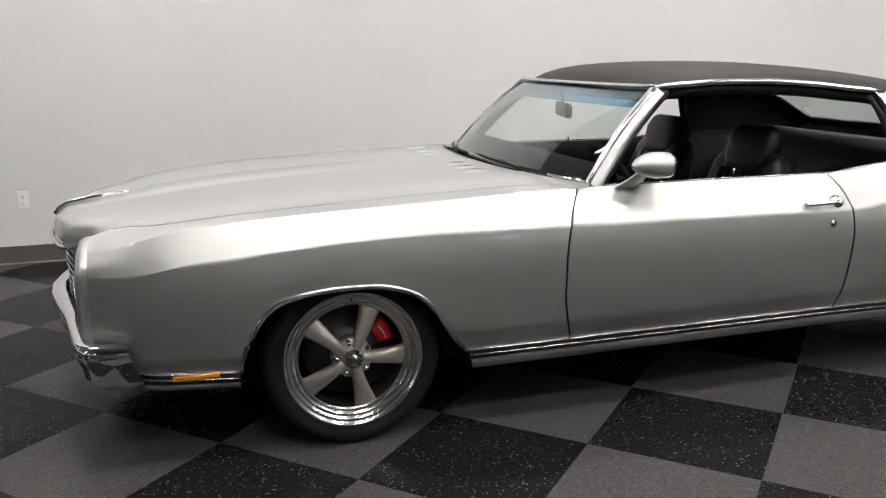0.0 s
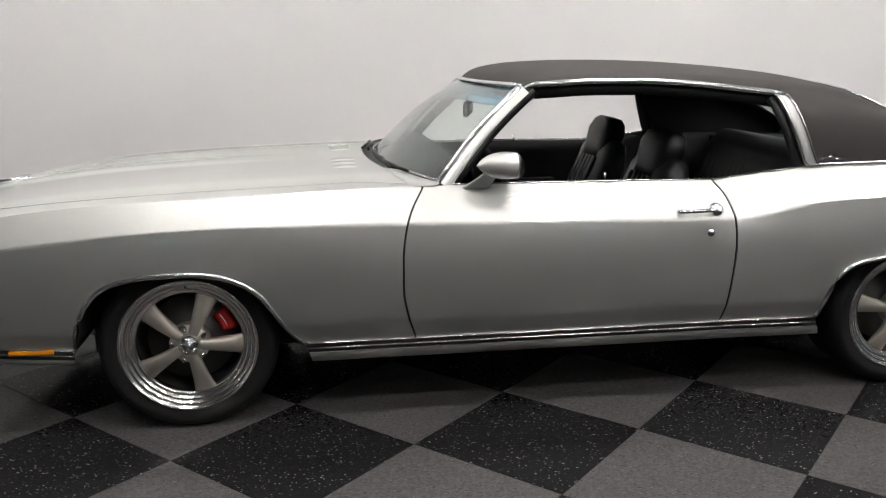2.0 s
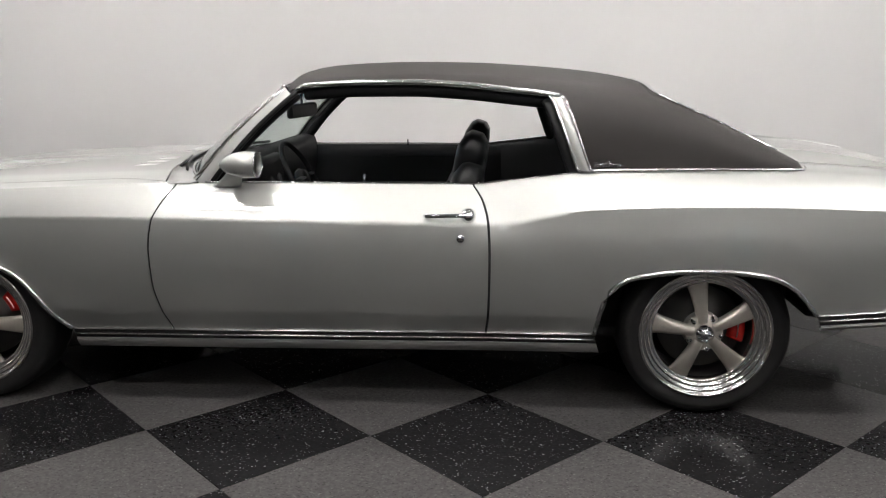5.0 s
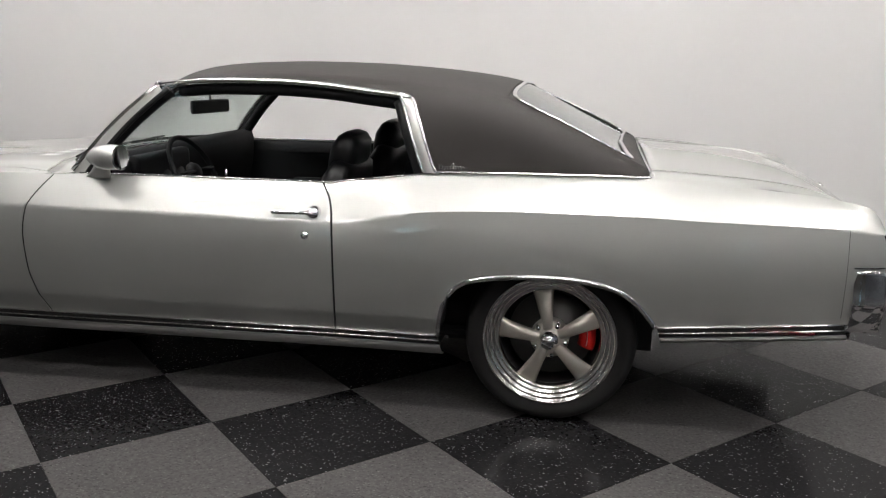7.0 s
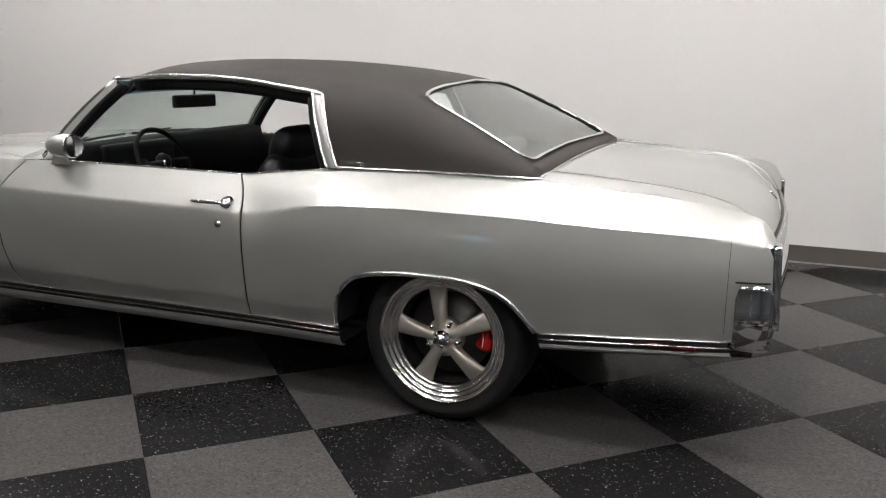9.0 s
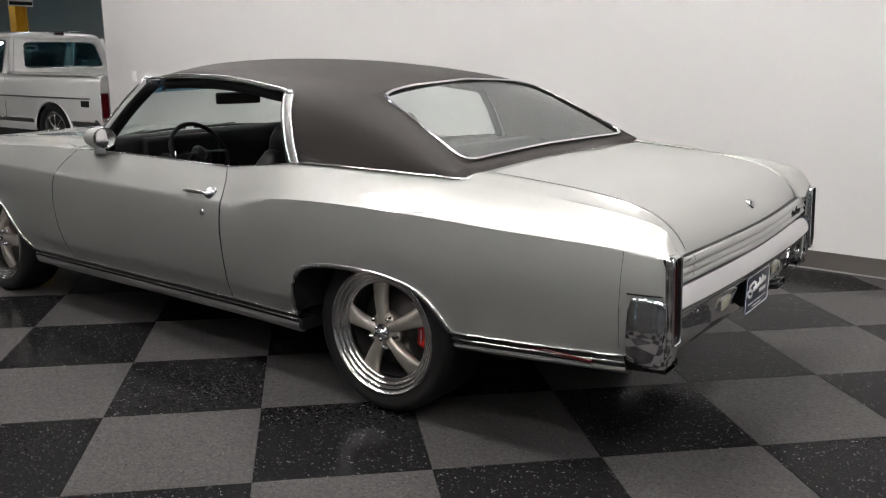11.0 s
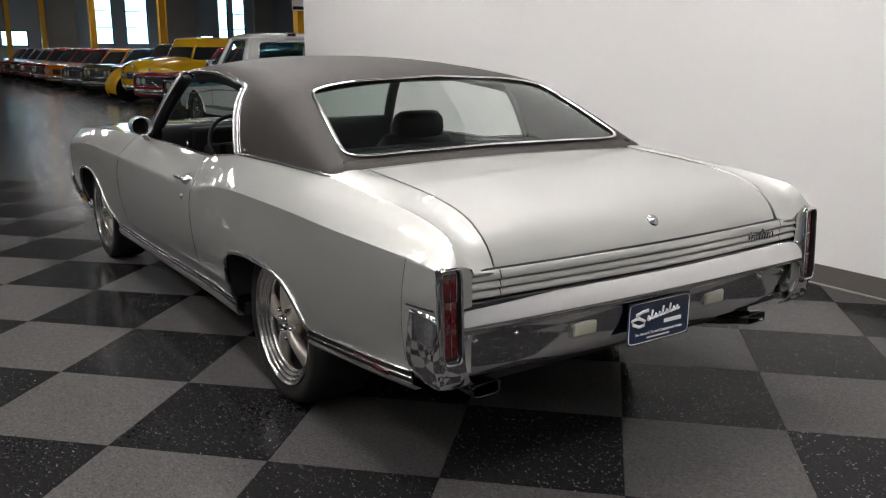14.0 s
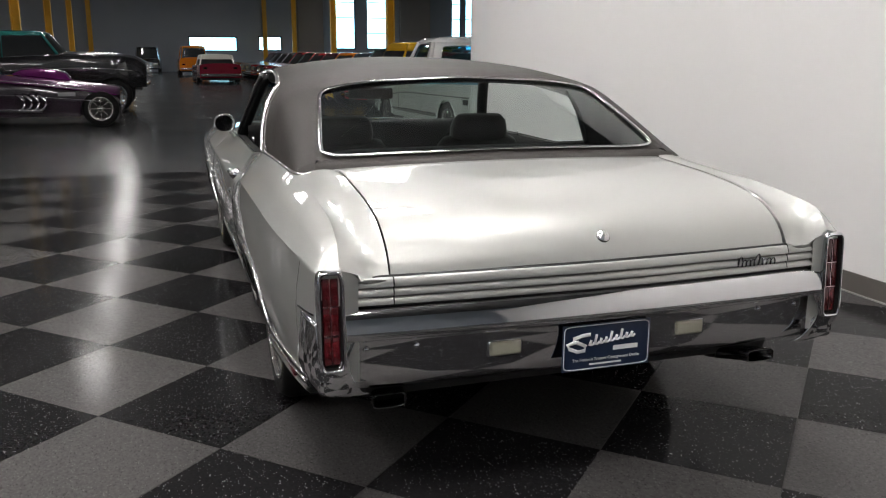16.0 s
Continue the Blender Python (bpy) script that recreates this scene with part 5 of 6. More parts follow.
def bucket(y):
    seat = loft([((1.670, y, 0.33), 0.24, 0.26, 0), ((1.670, y, 0.42), 0.255, 0.275, 0), ((1.680, y, 0.50), 0.25, 0.265, 0), ((1.680, y, 0.535), 0.20, 0.21, 0)], LEATHER, "front_seat", coupe, "black vinyl bucket seat with a headrest")
    loft([((1.880, y, 0.46), 0.23, 0.07, 14), ((1.920, y, 0.58), 0.255, 0.085, 16), ((1.970, y, 0.74), 0.25, 0.082, 17), ((2.015, y, 0.88), 0.235, 0.068, 18), ((2.035, y, 0.935), 0.205, 0.052, 18), ((2.040, y, 0.95), 0.16, 0.03, 18)], LEATHER, "backrest", seat)
    for i in range(5):
        yy = y - 0.10 + 0.05 * i
        part("pleat", tube([(1.825, yy, 0.5), (1.840, yy, 0.6), (1.885, yy, 0.76), (1.935, yy, 0.87)], 0.054, 0.02, 8), LEATHER, seat)
    loft([((1.975, y, 0.84), 0.14, 0.05, 16), ((1.995, y, 0.89), 0.14, 0.052, 16), ((2.012, y, 0.935), 0.152, 0.062, 16), ((2.028, y, 0.99), 0.155, 0.066, 18), ((2.045, y, 1.04), 0.142, 0.052, 18), ((2.050, y, 1.062), 0.12, 0.03, 18)], LEATHER, "headrest", seat)
    for dy in (-0.05, 0.05):
        part("headrest_post", tube([(2.025, y + dy, 0.86), (2.030, y + dy, 0.93)], 0.012, sides=6), CHROME, seat)


bucket(-0.37)
bucket(0.37)
bench = loft([((2.47, 0, 0.34), 0.66, 0.24, 0), ((2.47, 0, 0.46), 0.67, 0.25, 0), ((2.48, 0, 0.52), 0.64, 0.22, 0)], LEATHER, "rear_seat", coupe, "black pleated rear bench")
loft([((2.66, 0, 0.48), 0.64, 0.07, 16), ((2.71, 0, 0.66), 0.67, 0.085, 18), ((2.775, 0, 0.87), 0.65, 0.08, 20), ((2.81, 0, 0.955), 0.62, 0.06, 20), ((2.82, 0, 0.975), 0.57, 0.035, 20)], LEATHER, "backrest", bench)
for s in (-1, 1):
    for i in range(8):
        yy = s * (0.12 + 0.055 * i)
        part("pleat", tube([(2.60, yy, 0.54), (2.625, yy, 0.66), (2.685, yy, 0.84), (2.725, yy, 0.91)], 0.06, 0.02, 8), LEATHER, bench)
part("parcel_shelf", box((2.78, -0.72, 0.90), (3.24, 0.72, 0.93), 0.01), TRIMBLK, coupe, smooth=False)
console = part("console", box((1.2, -0.10, 0.48), (1.95, 0.10, 0.56), 0.03), TRIMBLK, coupe)
part("shifter", tube([(1.45, 0, 0.55), (1.44, 0, 0.68)], 0.02, sides=8), CHROME, console)
rvm = part("rear_view_mirror", box((-0.014, -0.135, -0.033), (0.014, 0.135, 0.033), 0.013), BLACK, coupe, "black rear-view mirror on a stalk")
rvm.matrix_basis = pose(1.205, -0.023, 1.143, 0, 0, -14)
# face coloured black in place of the dark cabin it reflects
part("mirror_glass", box((0.0135, -0.124, -0.024), (0.0165, 0.124, 0.024)), BLACK, rvm, smooth=False)
part("mirror_stalk", tube([(0, 0, 0.02), (-0.004, 0.006, 0.06), (0.0, 0.01, 0.108)], 0.014, sides=8), CHROME, rvm)


# ---- the other vehicles in the hall ----
def car_paint(name, col, metal=0.0):
    return mat(name, col, 0.25, metal, 0.06, 3, 300, coat=1.0, spec=0.25, rvar=0.03)


SMOKE = mat("shaded_car_glass", (0.02, 0.024, 0.026), 0.06, 0, 0.1, 2, 30, coat=1.0, spec=1.0, rvar=0.02)
SMOKE.node_tree.nodes["Principled BSDF"].inputs["Coat IOR"].default_value = 1.9
WHITECAR = car_paint("white_car_paint", (0.74, 0.74, 0.72))
REDCAR = car_paint("red_car_paint", (0.42, 0.02, 0.025))
MAROON = car_paint("maroon_car_paint", (0.20, 0.012, 0.03))
YELLOWCAR = car_paint("yellow_car_paint", (0.80, 0.46, 0.01))
ORANGECAR = car_paint("orange_car_paint", (0.78, 0.24, 0.01))
BLACKCAR = car_paint("black_car_paint", (0.02, 0.02, 0.022))
BLUECAR = car_paint("slate_blue_car_paint", (0.08, 0.13, 0.20), 0.3)
GREENCAR = car_paint("dark_green_car_paint", (0.02, 0.07, 0.06))
TEALCAR = car_paint("teal_car_paint", (0.02, 0.17, 0.16))
PURPLECAR = car_paint("purple_car_paint", (0.18, 0.02, 0.16), 0.3)
PLUMCAR = car_paint("plum_black_car_paint", (0.018, 0.006, 0.016))
SILVERCAR = car_paint("grey_car_paint", (0.4, 0.4, 0.41), 0.4)
CREAM = mat("cream_soft_top", (0.62, 0.6, 0.55), 0.7, 0, 0.08)
GREYBAND = mat("grey_two_tone", (0.12, 0.115, 0.11), 0.35, 0.2, 0.08, coat=0.6)


def car_wheel(parent, x, y, r, width, sign, shiny=True):
    w = part("wheel", lathe([(r * 0.66, 0.0), (r * 0.8, -0.012), (r * 0.96, 0.0), (r, 0.04), (r, width - 0.04), (r * 0.95, width), (r * 0.5, width)], 32), RUBBER, parent)
    w.matrix_basis = pose(x, -y, r) if sign < 0 else pose(x, y, r, 0, 0, 180)
    part("rim", lathe([(0.0, 0.0), (r * 0.16, 0.0), (r * 0.2, 0.04), (r * 0.54, 0.045), (r * 0.6, 0.015), (r * 0.66, -0.006), (r * 0.68, 0.0)], 24), LIP if shiny else ALLOY, w)
    part("rim_well", lathe([(r * 0.2, 0.028), (r * 0.55, 0.03)], 24), DARK, w)
    for k in range(8):
        g = 2 * math.pi * k / 8
        part("spoke", tube([(r * 0.14 * math.cos(g), 0.004, r * 0.14 * math.sin(g)), (r * 0.4 * math.cos(g), 0.016, r * 0.4 * math.sin(g)), (r * 0.6 * math.cos(g), 0.012, r * 0.6 * math.sin(g))], 0.03, 0.02, 6), LIP, w)


def vehicle(name, at, rz, label, paint, cabin_paint=None, wb=2.85, fo=0.9, ro=1.15, hw=0.92, sill=0.24, belt=((0, 0.78), (1, 0.86)), crownup=0.05, r=0.33,
            cabin=(0.95, 2.75, 0.55, 0.75), roof=1.36, tumble=0.14, category="car", group="parked show cars", nose=0.12, tail=0.08, open_bed=None, band=None, lamp_z=0.62, fat=0.35, arch=1.17, pillar_w=0.07, track=None, bright=True, bump_z=(0.42, 0.46), roof_from=0.86):
    """A parked vehicle, front towards -x, origin on the floor under its front axle. cabin: front and rear x at the belt, and how far the screen and the rear glass lean."""
    v = thing(name, at, label, category, group, rz=rz)
    length = wb + fo + ro
    bz = curve([(-fo + length * f, z) for f, z in belt])
    ra = r * arch

    def low(x):
        z = sill
        for c in (0, wb):
            if abs(x - c) < ra:
                z = max(z, r * 0.9 + math.sqrt(max(0, ra * ra - (x - c) ** 2)))
        if x < -ra:
            z = sill + 0.08
        if x > wb + ra:
            z = sill + 0.12
        return z

    def wid(x):
        f = (x + fo) / length
        return hw * (1 - nose * max(0, 1 - f / 0.16) ** 2 - tail * max(0, (f - 0.84) / 0.16) ** 2)
    xs = clean(span(-fo, wb + ro, 30) + [c + ra * math.cos(g) for c in (0, wb) for g in [math.pi * k / 14 for k in range(15)]] + [-fo + 0.02, -fo + 0.06, wb + ro - 0.02, wb + ro - 0.06, -ra - 0.002, wb + ra + 0.002])
    rows = []
    for x in xs:
        z0, z1, w = low(x), bz(x), wid(x)
        zs = [lerp(z0, z1, s) for s in (0, 0.06, 0.2, 0.4, 0.6, 0.75, 0.86, 0.94)]
        left = [(x, -(w - fat * 0.16 * max(0, 0.45 - (z - sill) / (z1 - sill)) ** 1.6 - 0.035 * max(0, ((z - sill) / (z1 - sill) - 0.6) / 0.4) ** 2), z) for z in zs]
        left += [(x, -(w - 0.06), z1), (x, -(w - 0.13), z1 + 0.018)]
        hole = open_bed and open_bed[0] < x < open_bed[1]
        mid = [(x, -w * f, z1 + (crownup * (1 - f * f) + 0.018 if not hole else 0.018)) for f in (0.6, 0.3, 0.0)]
        if hole:
            mid = [(x, -(w - 0.15), z1 - 0.42), (x, -w * 0.4, z1 - 0.42), (x, 0, z1 - 0.42)]
        row = left + mid
        rows.append(row + [(px, -py, pz) for px, py, pz in reversed(row[:-1])])
    bm = grid(rows)
    for row in (rows[0], rows[-1]):
        bm.faces.new([bm.verts.new(p) for p in row])
    body = part("body", weld(bm), paint, v, thick=0.0, angle=38)
    part("underside", box((-fo + 0.1, -hw + 0.16, sill + 0.02), (wb + ro - 0.1, hw - 0.16, sill + 0.2)), DARK, v, smooth=False)
    for c in (0, wb):
        for s in (-1, 1):
            part("wheel_liner", box((c - ra, min(s * (hw - 0.30), s * (hw - 0.26)), sill), (c + ra, max(s * (hw - 0.30), s * (hw - 0.26)), bz(c) - 0.05)), DARK, v, smooth=False)
            car_wheel(v, c, track or hw - 0.03, r, 0.22, s)
    # cabin
    if cabin:
        x0, x1, lf, lr = cabin
        zb = lambda x: bz(x) + 0.01
        w0 = wid((x0 + x1) / 2) - 0.09

        def ring(t):
            """The cabin's outline at a share t of its height."""
            pts = []
            fx, rx, w = x0 + lf * t, x1 - lr * t, w0 - tumble * t
            for k in range(41):
                g = 2 * math.pi * k / 40
                c, s = math.cos(g), math.sin(g)
                px = lerp(fx, rx, 0.5) + (rx - fx) / 2 * math.copysign(abs(c) ** 0.45, c)
                pts.append((px, w * math.copysign(abs(s) ** 0.45, s), lerp(zb(px), roof, t)))
            return pts
        cp = cabin_paint or paint
        part("window_band", weld(grid([ring(roof_from * t) for t in (0, 0.35, 0.7, 1.03)])), SMOKE, v, "dark tinted glass")
        top = [ring(t) for t in (roof_from, 0.94, 1.0)]
        c = [sum(p[k] for p in top[2][:-1]) / 40 for k in range(3)]
        for f, dz in ((0.85, 0.03), (0.5, 0.05), (0.0, 0.055)):
            top.append([(lerp(c[0], p[0], f), p[1] * f, roof + dz) for p in top[2]])
        part("roof", weld(grid(top)), cp, v)
        a, b = ring(0), ring(1)
        mids = [5, 15, 25, 35]
        for k in mids:
            part("pillar", tube([Vector(a[k]), Vector(a[k]).lerp(Vector(b[k]), 0.5), Vector(b[k])], pillar_w, 0.06, 6), cp, v)
        for s in (10, 30) if pillar_w < 0.1 else ():
            bx = lerp(x0 + lf, x1 - lr, 0.62)
            yy = w0 if s == 10 else -w0
            part("pillar", tube([(bx, yy, zb(bx)), (bx, yy * (1 - tumble / w0), roof)], 0.05, 0.03, 6), cp, v)
        part("belt_strip", tube([Vector(p) + Vector((0, 0, 0.004)) for p in a[:-1]], 0.016, 0.014, 6, True), CHROME, v)
    # bumpers, grille, lamps
    for x, z in ((-fo - 0.03, bump_z[0]), (wb + ro + 0.03, bump_z[1])):
        s = -1 if x < 0 else 1
        part("bumper", tube([(x - s * 0.16, -wid(x) * 1.0, z), (x - s * 0.03, -wid(x) * 0.94, z), (x, -wid(x) * 0.5, z), (x + s * 0.02, 0, z), (x, wid(x) * 0.5, z), (x - s * 0.03, wid(x) * 0.94, z), (x - s * 0.16, wid(x), z)], 0.05, 0.13, 10), CHROME, v, "chrome bumper")
    gx = -fo
    if bright:
        part("grille_frame", tube([(gx - 0.014, -wid(gx) * 0.93, lamp_z - 0.12), (gx - 0.014, wid(gx) * 0.93, lamp_z - 0.12), (gx - 0.014, wid(gx) * 0.93, lamp_z + 0.12), (gx - 0.014, -wid(gx) * 0.93, lamp_z + 0.12)], 0.03, 0.03, 6, True), CHROME, v, "chrome frame round grille and lamps")
        part("hood_edge", tube([(gx + 0.01, -wid(gx) * 0.9, bz(gx) + 0.012), (gx - 0.012, 0, bz(gx) + crownup + 0.016), (gx + 0.01, wid(gx) * 0.9, bz(gx) + 0.012)], 0.02, 0.02, 6), CHROME, v)
    part("grille", box((gx - 0.012, -wid(gx) * (0.9 if bright else 0.3), lamp_z - 0.09), (gx + 0.02, wid(gx) * (0.9 if bright else 0.3), lamp_z + 0.09), 0.006), BLACK, v, "dark grille with bright bars", smooth=False)
    for i in range(4):
        part("grille_bar", tube([(gx - 0.016, -wid(gx) * 0.55, lamp_z - 0.07 + 0.045 * i), (gx - 0.016, wid(gx) * 0.55, lamp_z - 0.07 + 0.045 * i)], 0.01, 0.01, 5), CHROME, v)
    for s in (-1, 1):
        hl = part("headlamp", lathe([(0.0, gx - 0.03), (0.06, gx - 0.024), (0.085, gx - 0.005)], 18, "x", (0, s * wid(gx) * 0.74, lamp_z)), CLEARLENS, v)
        part("bezel", lathe([(0.085, gx - 0.005), (0.09, gx - 0.02), (0.105, gx - 0.01), (0.108, gx + 0.02)], 18, "x", (0, s * wid(gx) * 0.74, lamp_z)), CHROME, hl)
        if bright:
            h2 = part("headlamp", lathe([(0.0, gx - 0.03), (0.06, gx - 0.024), (0.085, gx - 0.005)], 18, "x", (0, s * wid(gx) * 0.52, lamp_z)), CLEARLENS, v)
            part("bezel", lathe([(0.085, gx - 0.005), (0.09, gx - 0.02), (0.105, gx - 0.01), (0.108, gx + 0.02)], 18, "x", (0, s * wid(gx) * 0.52, lamp_z)), CHROME, h2)
        part("tail_lamp", box((wb + ro - 0.005, s * wid(wb + ro) * 0.72 - 0.09, 0.66), (wb + ro + 0.018, s * wid(wb + ro) * 0.72 + 0.09, 0.76), 0.008), REDLENS, v, smooth=False)
        part("side_moulding", tube([(x, s * (wid(x) + 0.002), lerp(sill, bz(x), 0.62)) for x in span(-fo + 0.3, wb + ro - 0.2, 16)], 0.01, 0.02, 6), band or CHROME, v)
    return v


# white pickup past the end of the wall
CARGLASS = glass("car_window_glass", (0.40, 0.62, 0.68))


def window_panel(c, u0, u1, v0, v1, power=0.3, bulge=0.0):
    """A sheet between four corners with a rounded opening; gives the sheet, the pane and the opening's edge."""
    c = [Vector(q) for q in c]
    nrm = (c[1] - c[0]).cross(c[3] - c[0]).normalized()

    def at(u, v):
        return c[0] * (1 - u) * (1 - v) + c[1] * u * (1 - v) + c[2] * u * v + c[3] * (1 - u) * v + nrm * bulge * math.sin(math.pi * u) * math.sin(math.pi * min(1, max(0, v)))
    rows, rim = [], []
    for k in range(65):
        g = 2 * math.pi * (k % 64) / 64 + math.pi / 4
        co, si = math.cos(g), math.sin(g)
        m = max(abs(co), abs(si))
        ou, ov = 0.5 + 0.5 * co / m, 0.5 + 0.5 * si / m
        iu = lerp(u0, u1, 0.5 + 0.5 * math.copysign(abs(co) ** power, co))
        iv = lerp(v0, v1, 0.5 + 0.5 * math.copysign(abs(si) ** power, si))
        rows.append([at(ou, ov), at(lerp(ou, iu, 0.5), lerp(ov, iv, 0.5)), at(lerp(ou, iu, 0.93), lerp(ov, iv, 0.93)), at(iu, iv) - nrm * 0.012])
        rim.append(at(iu, iv))
    pane = grid([[at(lerp(u0 - 0.005, u1 + 0.005, i / 8), lerp(v0 - 0.005, v1 + 0.005, j / 6)) - nrm * 0.01 for i in range(9)] for j in range(7)])
    return weld(grid(rows)), pane, rim[:-1]


def pickup():
    t = vehicle("pickup_truck", (-8.85, 4.77, 0), 3.5, "white two-tone pickup truck parked past the white wall", WHITECAR, wb=2.95, fo=0.80, ro=1.03, hw=0.97, sill=0.33,
                belt=((0, 0.74), (0.04, 0.80), (0.12, 0.87), (0.25, 0.95), (0.34, 1.02), (0.4, 1.05), (1, 1.07)), r=0.355, cabin=None, category="truck", open_bed=(1.98, 3.92), band=GREYBAND, lamp_z=0.62, nose=0.06, tail=0.02, fat=0.6, crownup=0.035, arch=1.14)
    # cab: screen foot at 0.72, back at 1.92
    zb, zt = 1.055, 1.56
    foot = {"fl": (0.70, -0.84, zb), "fr": (0.70, 0.84, zb), "rl": (1.93, -0.86, zb), "rr": (1.93, 0.86, zb)}
    head = {"fl": (1.08, -0.70, zt), "fr": (1.08, 0.70, zt), "rl": (1.80, -0.72, zt), "rr": (1.80, 0.72, zt)}

    def sheet(name, c, u0, u1, v0, v1, rim_mat, label, power=0.3, bulge=0.0):
        skin, pane, rim = window_panel(c, u0, u1, v0, v1, power, bulge)
        ob = part(name, skin, WHITECAR, t, thick=0.012)
        g = part("pane", pane, CARGLASS, ob, label, thick=0.004)
        g.visible_shadow = False
        part("window_seal", tube(rim, 0.018, 0.018, 6, True), rim_mat, ob)
        return ob
    sheet("cab_back", (foot["rl"], foot["rr"], head["rr"], head["rl"]), 0.115, 0.885, 0.17, 0.885, STAINLESS, "rear window", 0.22, 0.03)
    sheet("screen_frame", (foot["fr"], foot["fl"], head["fl"], head["fr"]), 0.05, 0.95, 0.06, 0.93, STAINLESS, "windscreen", 0.22, 0.05)
    sheet("cab_side", (foot["fl"], foot["rl"], head["rl"], head["fl"]), 0.13, 0.80, 0.04, 0.93, BLACK, "door window", 0.2, 0.01)
    sheet("cab_side", (foot["rr"], foot["fr"], head["fr"], head["rr"]), 0.20, 0.87, 0.04, 0.93, BLACK, "door window", 0.2, 0.01)
    rows = []
    for f, dz in ((1.0, 0.0), (1.012, 0.012), (1.0, 0.03), (0.95, 0.055), (0.8, 0.08), (0.5, 0.095), (0.0, 0.10)):
        ring = []
        for k in range(49):
            g = 2 * math.pi * k / 48
            c, q = math.cos(g), math.sin(g)
            ring.append((1.44 + 0.365 * f * math.copysign(abs(c) ** 0.22, c), 0.722 * f * math.copysign(abs(q) ** 0.22, q), zt + dz))
        rows.append(ring)
    top = part("cab_roof", weld(grid(rows)), WHITECAR, t, "white cab roof with a drip rail")
    part("drip_rail", tube([(1.44 + 0.372 * math.copysign(abs(math.cos(2 * math.pi * k / 48)) ** 0.22, math.cos(2 * math.pi * k / 48)), 0.73 * math.copysign(abs(math.sin(2 * math.pi * k / 48)) ** 0.22, math.sin(2 * math.pi * k / 48)), zt + 0.004) for k in range(48)], 0.03, 0.022, 6, True), WHITECAR, top)
    hs = part("high_stop_lamp", box((1.74, -0.085, 1.60), (1.83, 0.085, 1.655), 0.01), CHROME, t, "chrome high stop lamp", smooth=False)
    part("lens", box((1.826, -0.065, 1.612), (1.834, 0.065, 1.643), 0.003), REDLENS, hs, smooth=False)
    for a in ("rl", "rr", "fl", "fr"):
        part("pillar", tube([Vector(foot[a]), Vector(foot[a]).lerp(Vector(head[a]), 0.5), Vector(head[a])], 0.07, 0.06, 8), WHITECAR, t)
    part("bench_seat", box((1.45, -0.72, 0.75), (1.72, 0.72, 1.16), 0.05), LEATHER, t, "dark bench seat")
    part("dashboard", box((0.72, -0.78, 0.90), (1.0, 0.78, 1.08), 0.04), TRIMBLK, t)
    part("steering_wheel", tube([(1.16 + 0.09 * math.sin(2 * math.pi * k / 32), -0.38 + 0.19 * math.cos(2 * math.pi * k / 32), 1.12 + 0.16 * math.sin(2 * math.pi * k / 32)) for k in range(32)], 0.022, 0.022, 6, True), BLACK, t)
    part("rear_view_mirror", box((1.1, -0.11, 1.40), (1.12, 0.11, 1.46), 0.008), CHROME, t)
    part("tint_band", grid([[Vector(head["fr"]).lerp(Vector(foot["fr"]), s) * (1 - k / 8) + Vector(head["fl"]).lerp(Vector(foot["fl"]), s) * (k / 8) + Vector((0.03, 0, 0)) for k in range(9)] for s in (0.08, 0.22)]), BLUEBAND, t, "blue sun band", thick=0.003)
    for s in (-1, 1):
        # hood step, rail roll, lower band, arch lips, lamps
        part("bed_rail", tube([(x, s * 0.905, 1.085) for x in span(2.0, 3.9, 12)], 0.11, 0.045, 10), WHITECAR, t)
        part("fender_ridge", tube([(x, s * (0.93 - 0.05 * max(0, (-0.4 - x) / 0.4) ** 2), 0.012 + curve([(-0.8, 0.74), (-0.61, 0.80), (-0.23, 0.87), (0.395, 0.95), (0.83, 1.02)])(x)) for x in span(-0.74, 0.70, 14)], 0.07, 0.035, 8), WHITECAR, t)
        for x0, x1 in ((0.43, 2.52), (3.38, 3.96)):
            part("rocker_band", grid([[(x, s * 0.915, 0.335), (x, s * 0.945, 0.40), (x, s * 0.966, 0.47), (x, s * 0.972, 0.485)] for x in span(x0, x1, 9)]), GREYBAND, t, "grey lower band", thick=0.006)
            part("band_strip", tube([(x, s * 0.976, 0.49) for x in span(x0, x1, 9)], 0.012, 0.016, 6), STAINLESS, t)
        for c in (0, 2.95):
            part("arch_lip", tube([(c + 0.41 * math.cos(g), s * 0.962, 0.325 + 0.41 * math.sin(g)) for g in span(0.1, math.pi - 0.1, 21)], 0.02, 0.035, 8, up_hint=(0, 1, 0)), WHITECAR, t)
        cl = part("corner_lamp", box((3.975, s * 0.90 - 0.045, 0.55), (4.025, s * 0.90 + 0.045, 0.86), 0.015), REDLENS, t, "upright red tail lamp", smooth=False)
        part("lamp_frame", tube([(4.0, s * 0.90 - 0.05, 0.545), (4.0, s * 0.90 + 0.05, 0.545), (4.0, s * 0.90 + 0.05, 0.865), (4.0, s * 0.90 - 0.05, 0.865)], 0.016, 0.016, 6, True), CHROME, cl)
        part("marker", box((3.60, s * 0.962 - 0.012, 0.68), (3.76, s * 0.962 + 0.012, 0.76), 0.008), BLACK, t, smooth=False)
        part("door_handle", box((1.62, s * 0.945 - 0.03, 0.955), (1.76, s * 0.945 + 0.03, 0.98), 0.008), CHROME, t, smooth=False)
        dm = part("door_mirror", box((0.93, s * 1.03 - 0.08, 1.12), (0.99, s * 1.03 + 0.08, 1.24), 0.02), CHROME, t, "chrome door mirror")
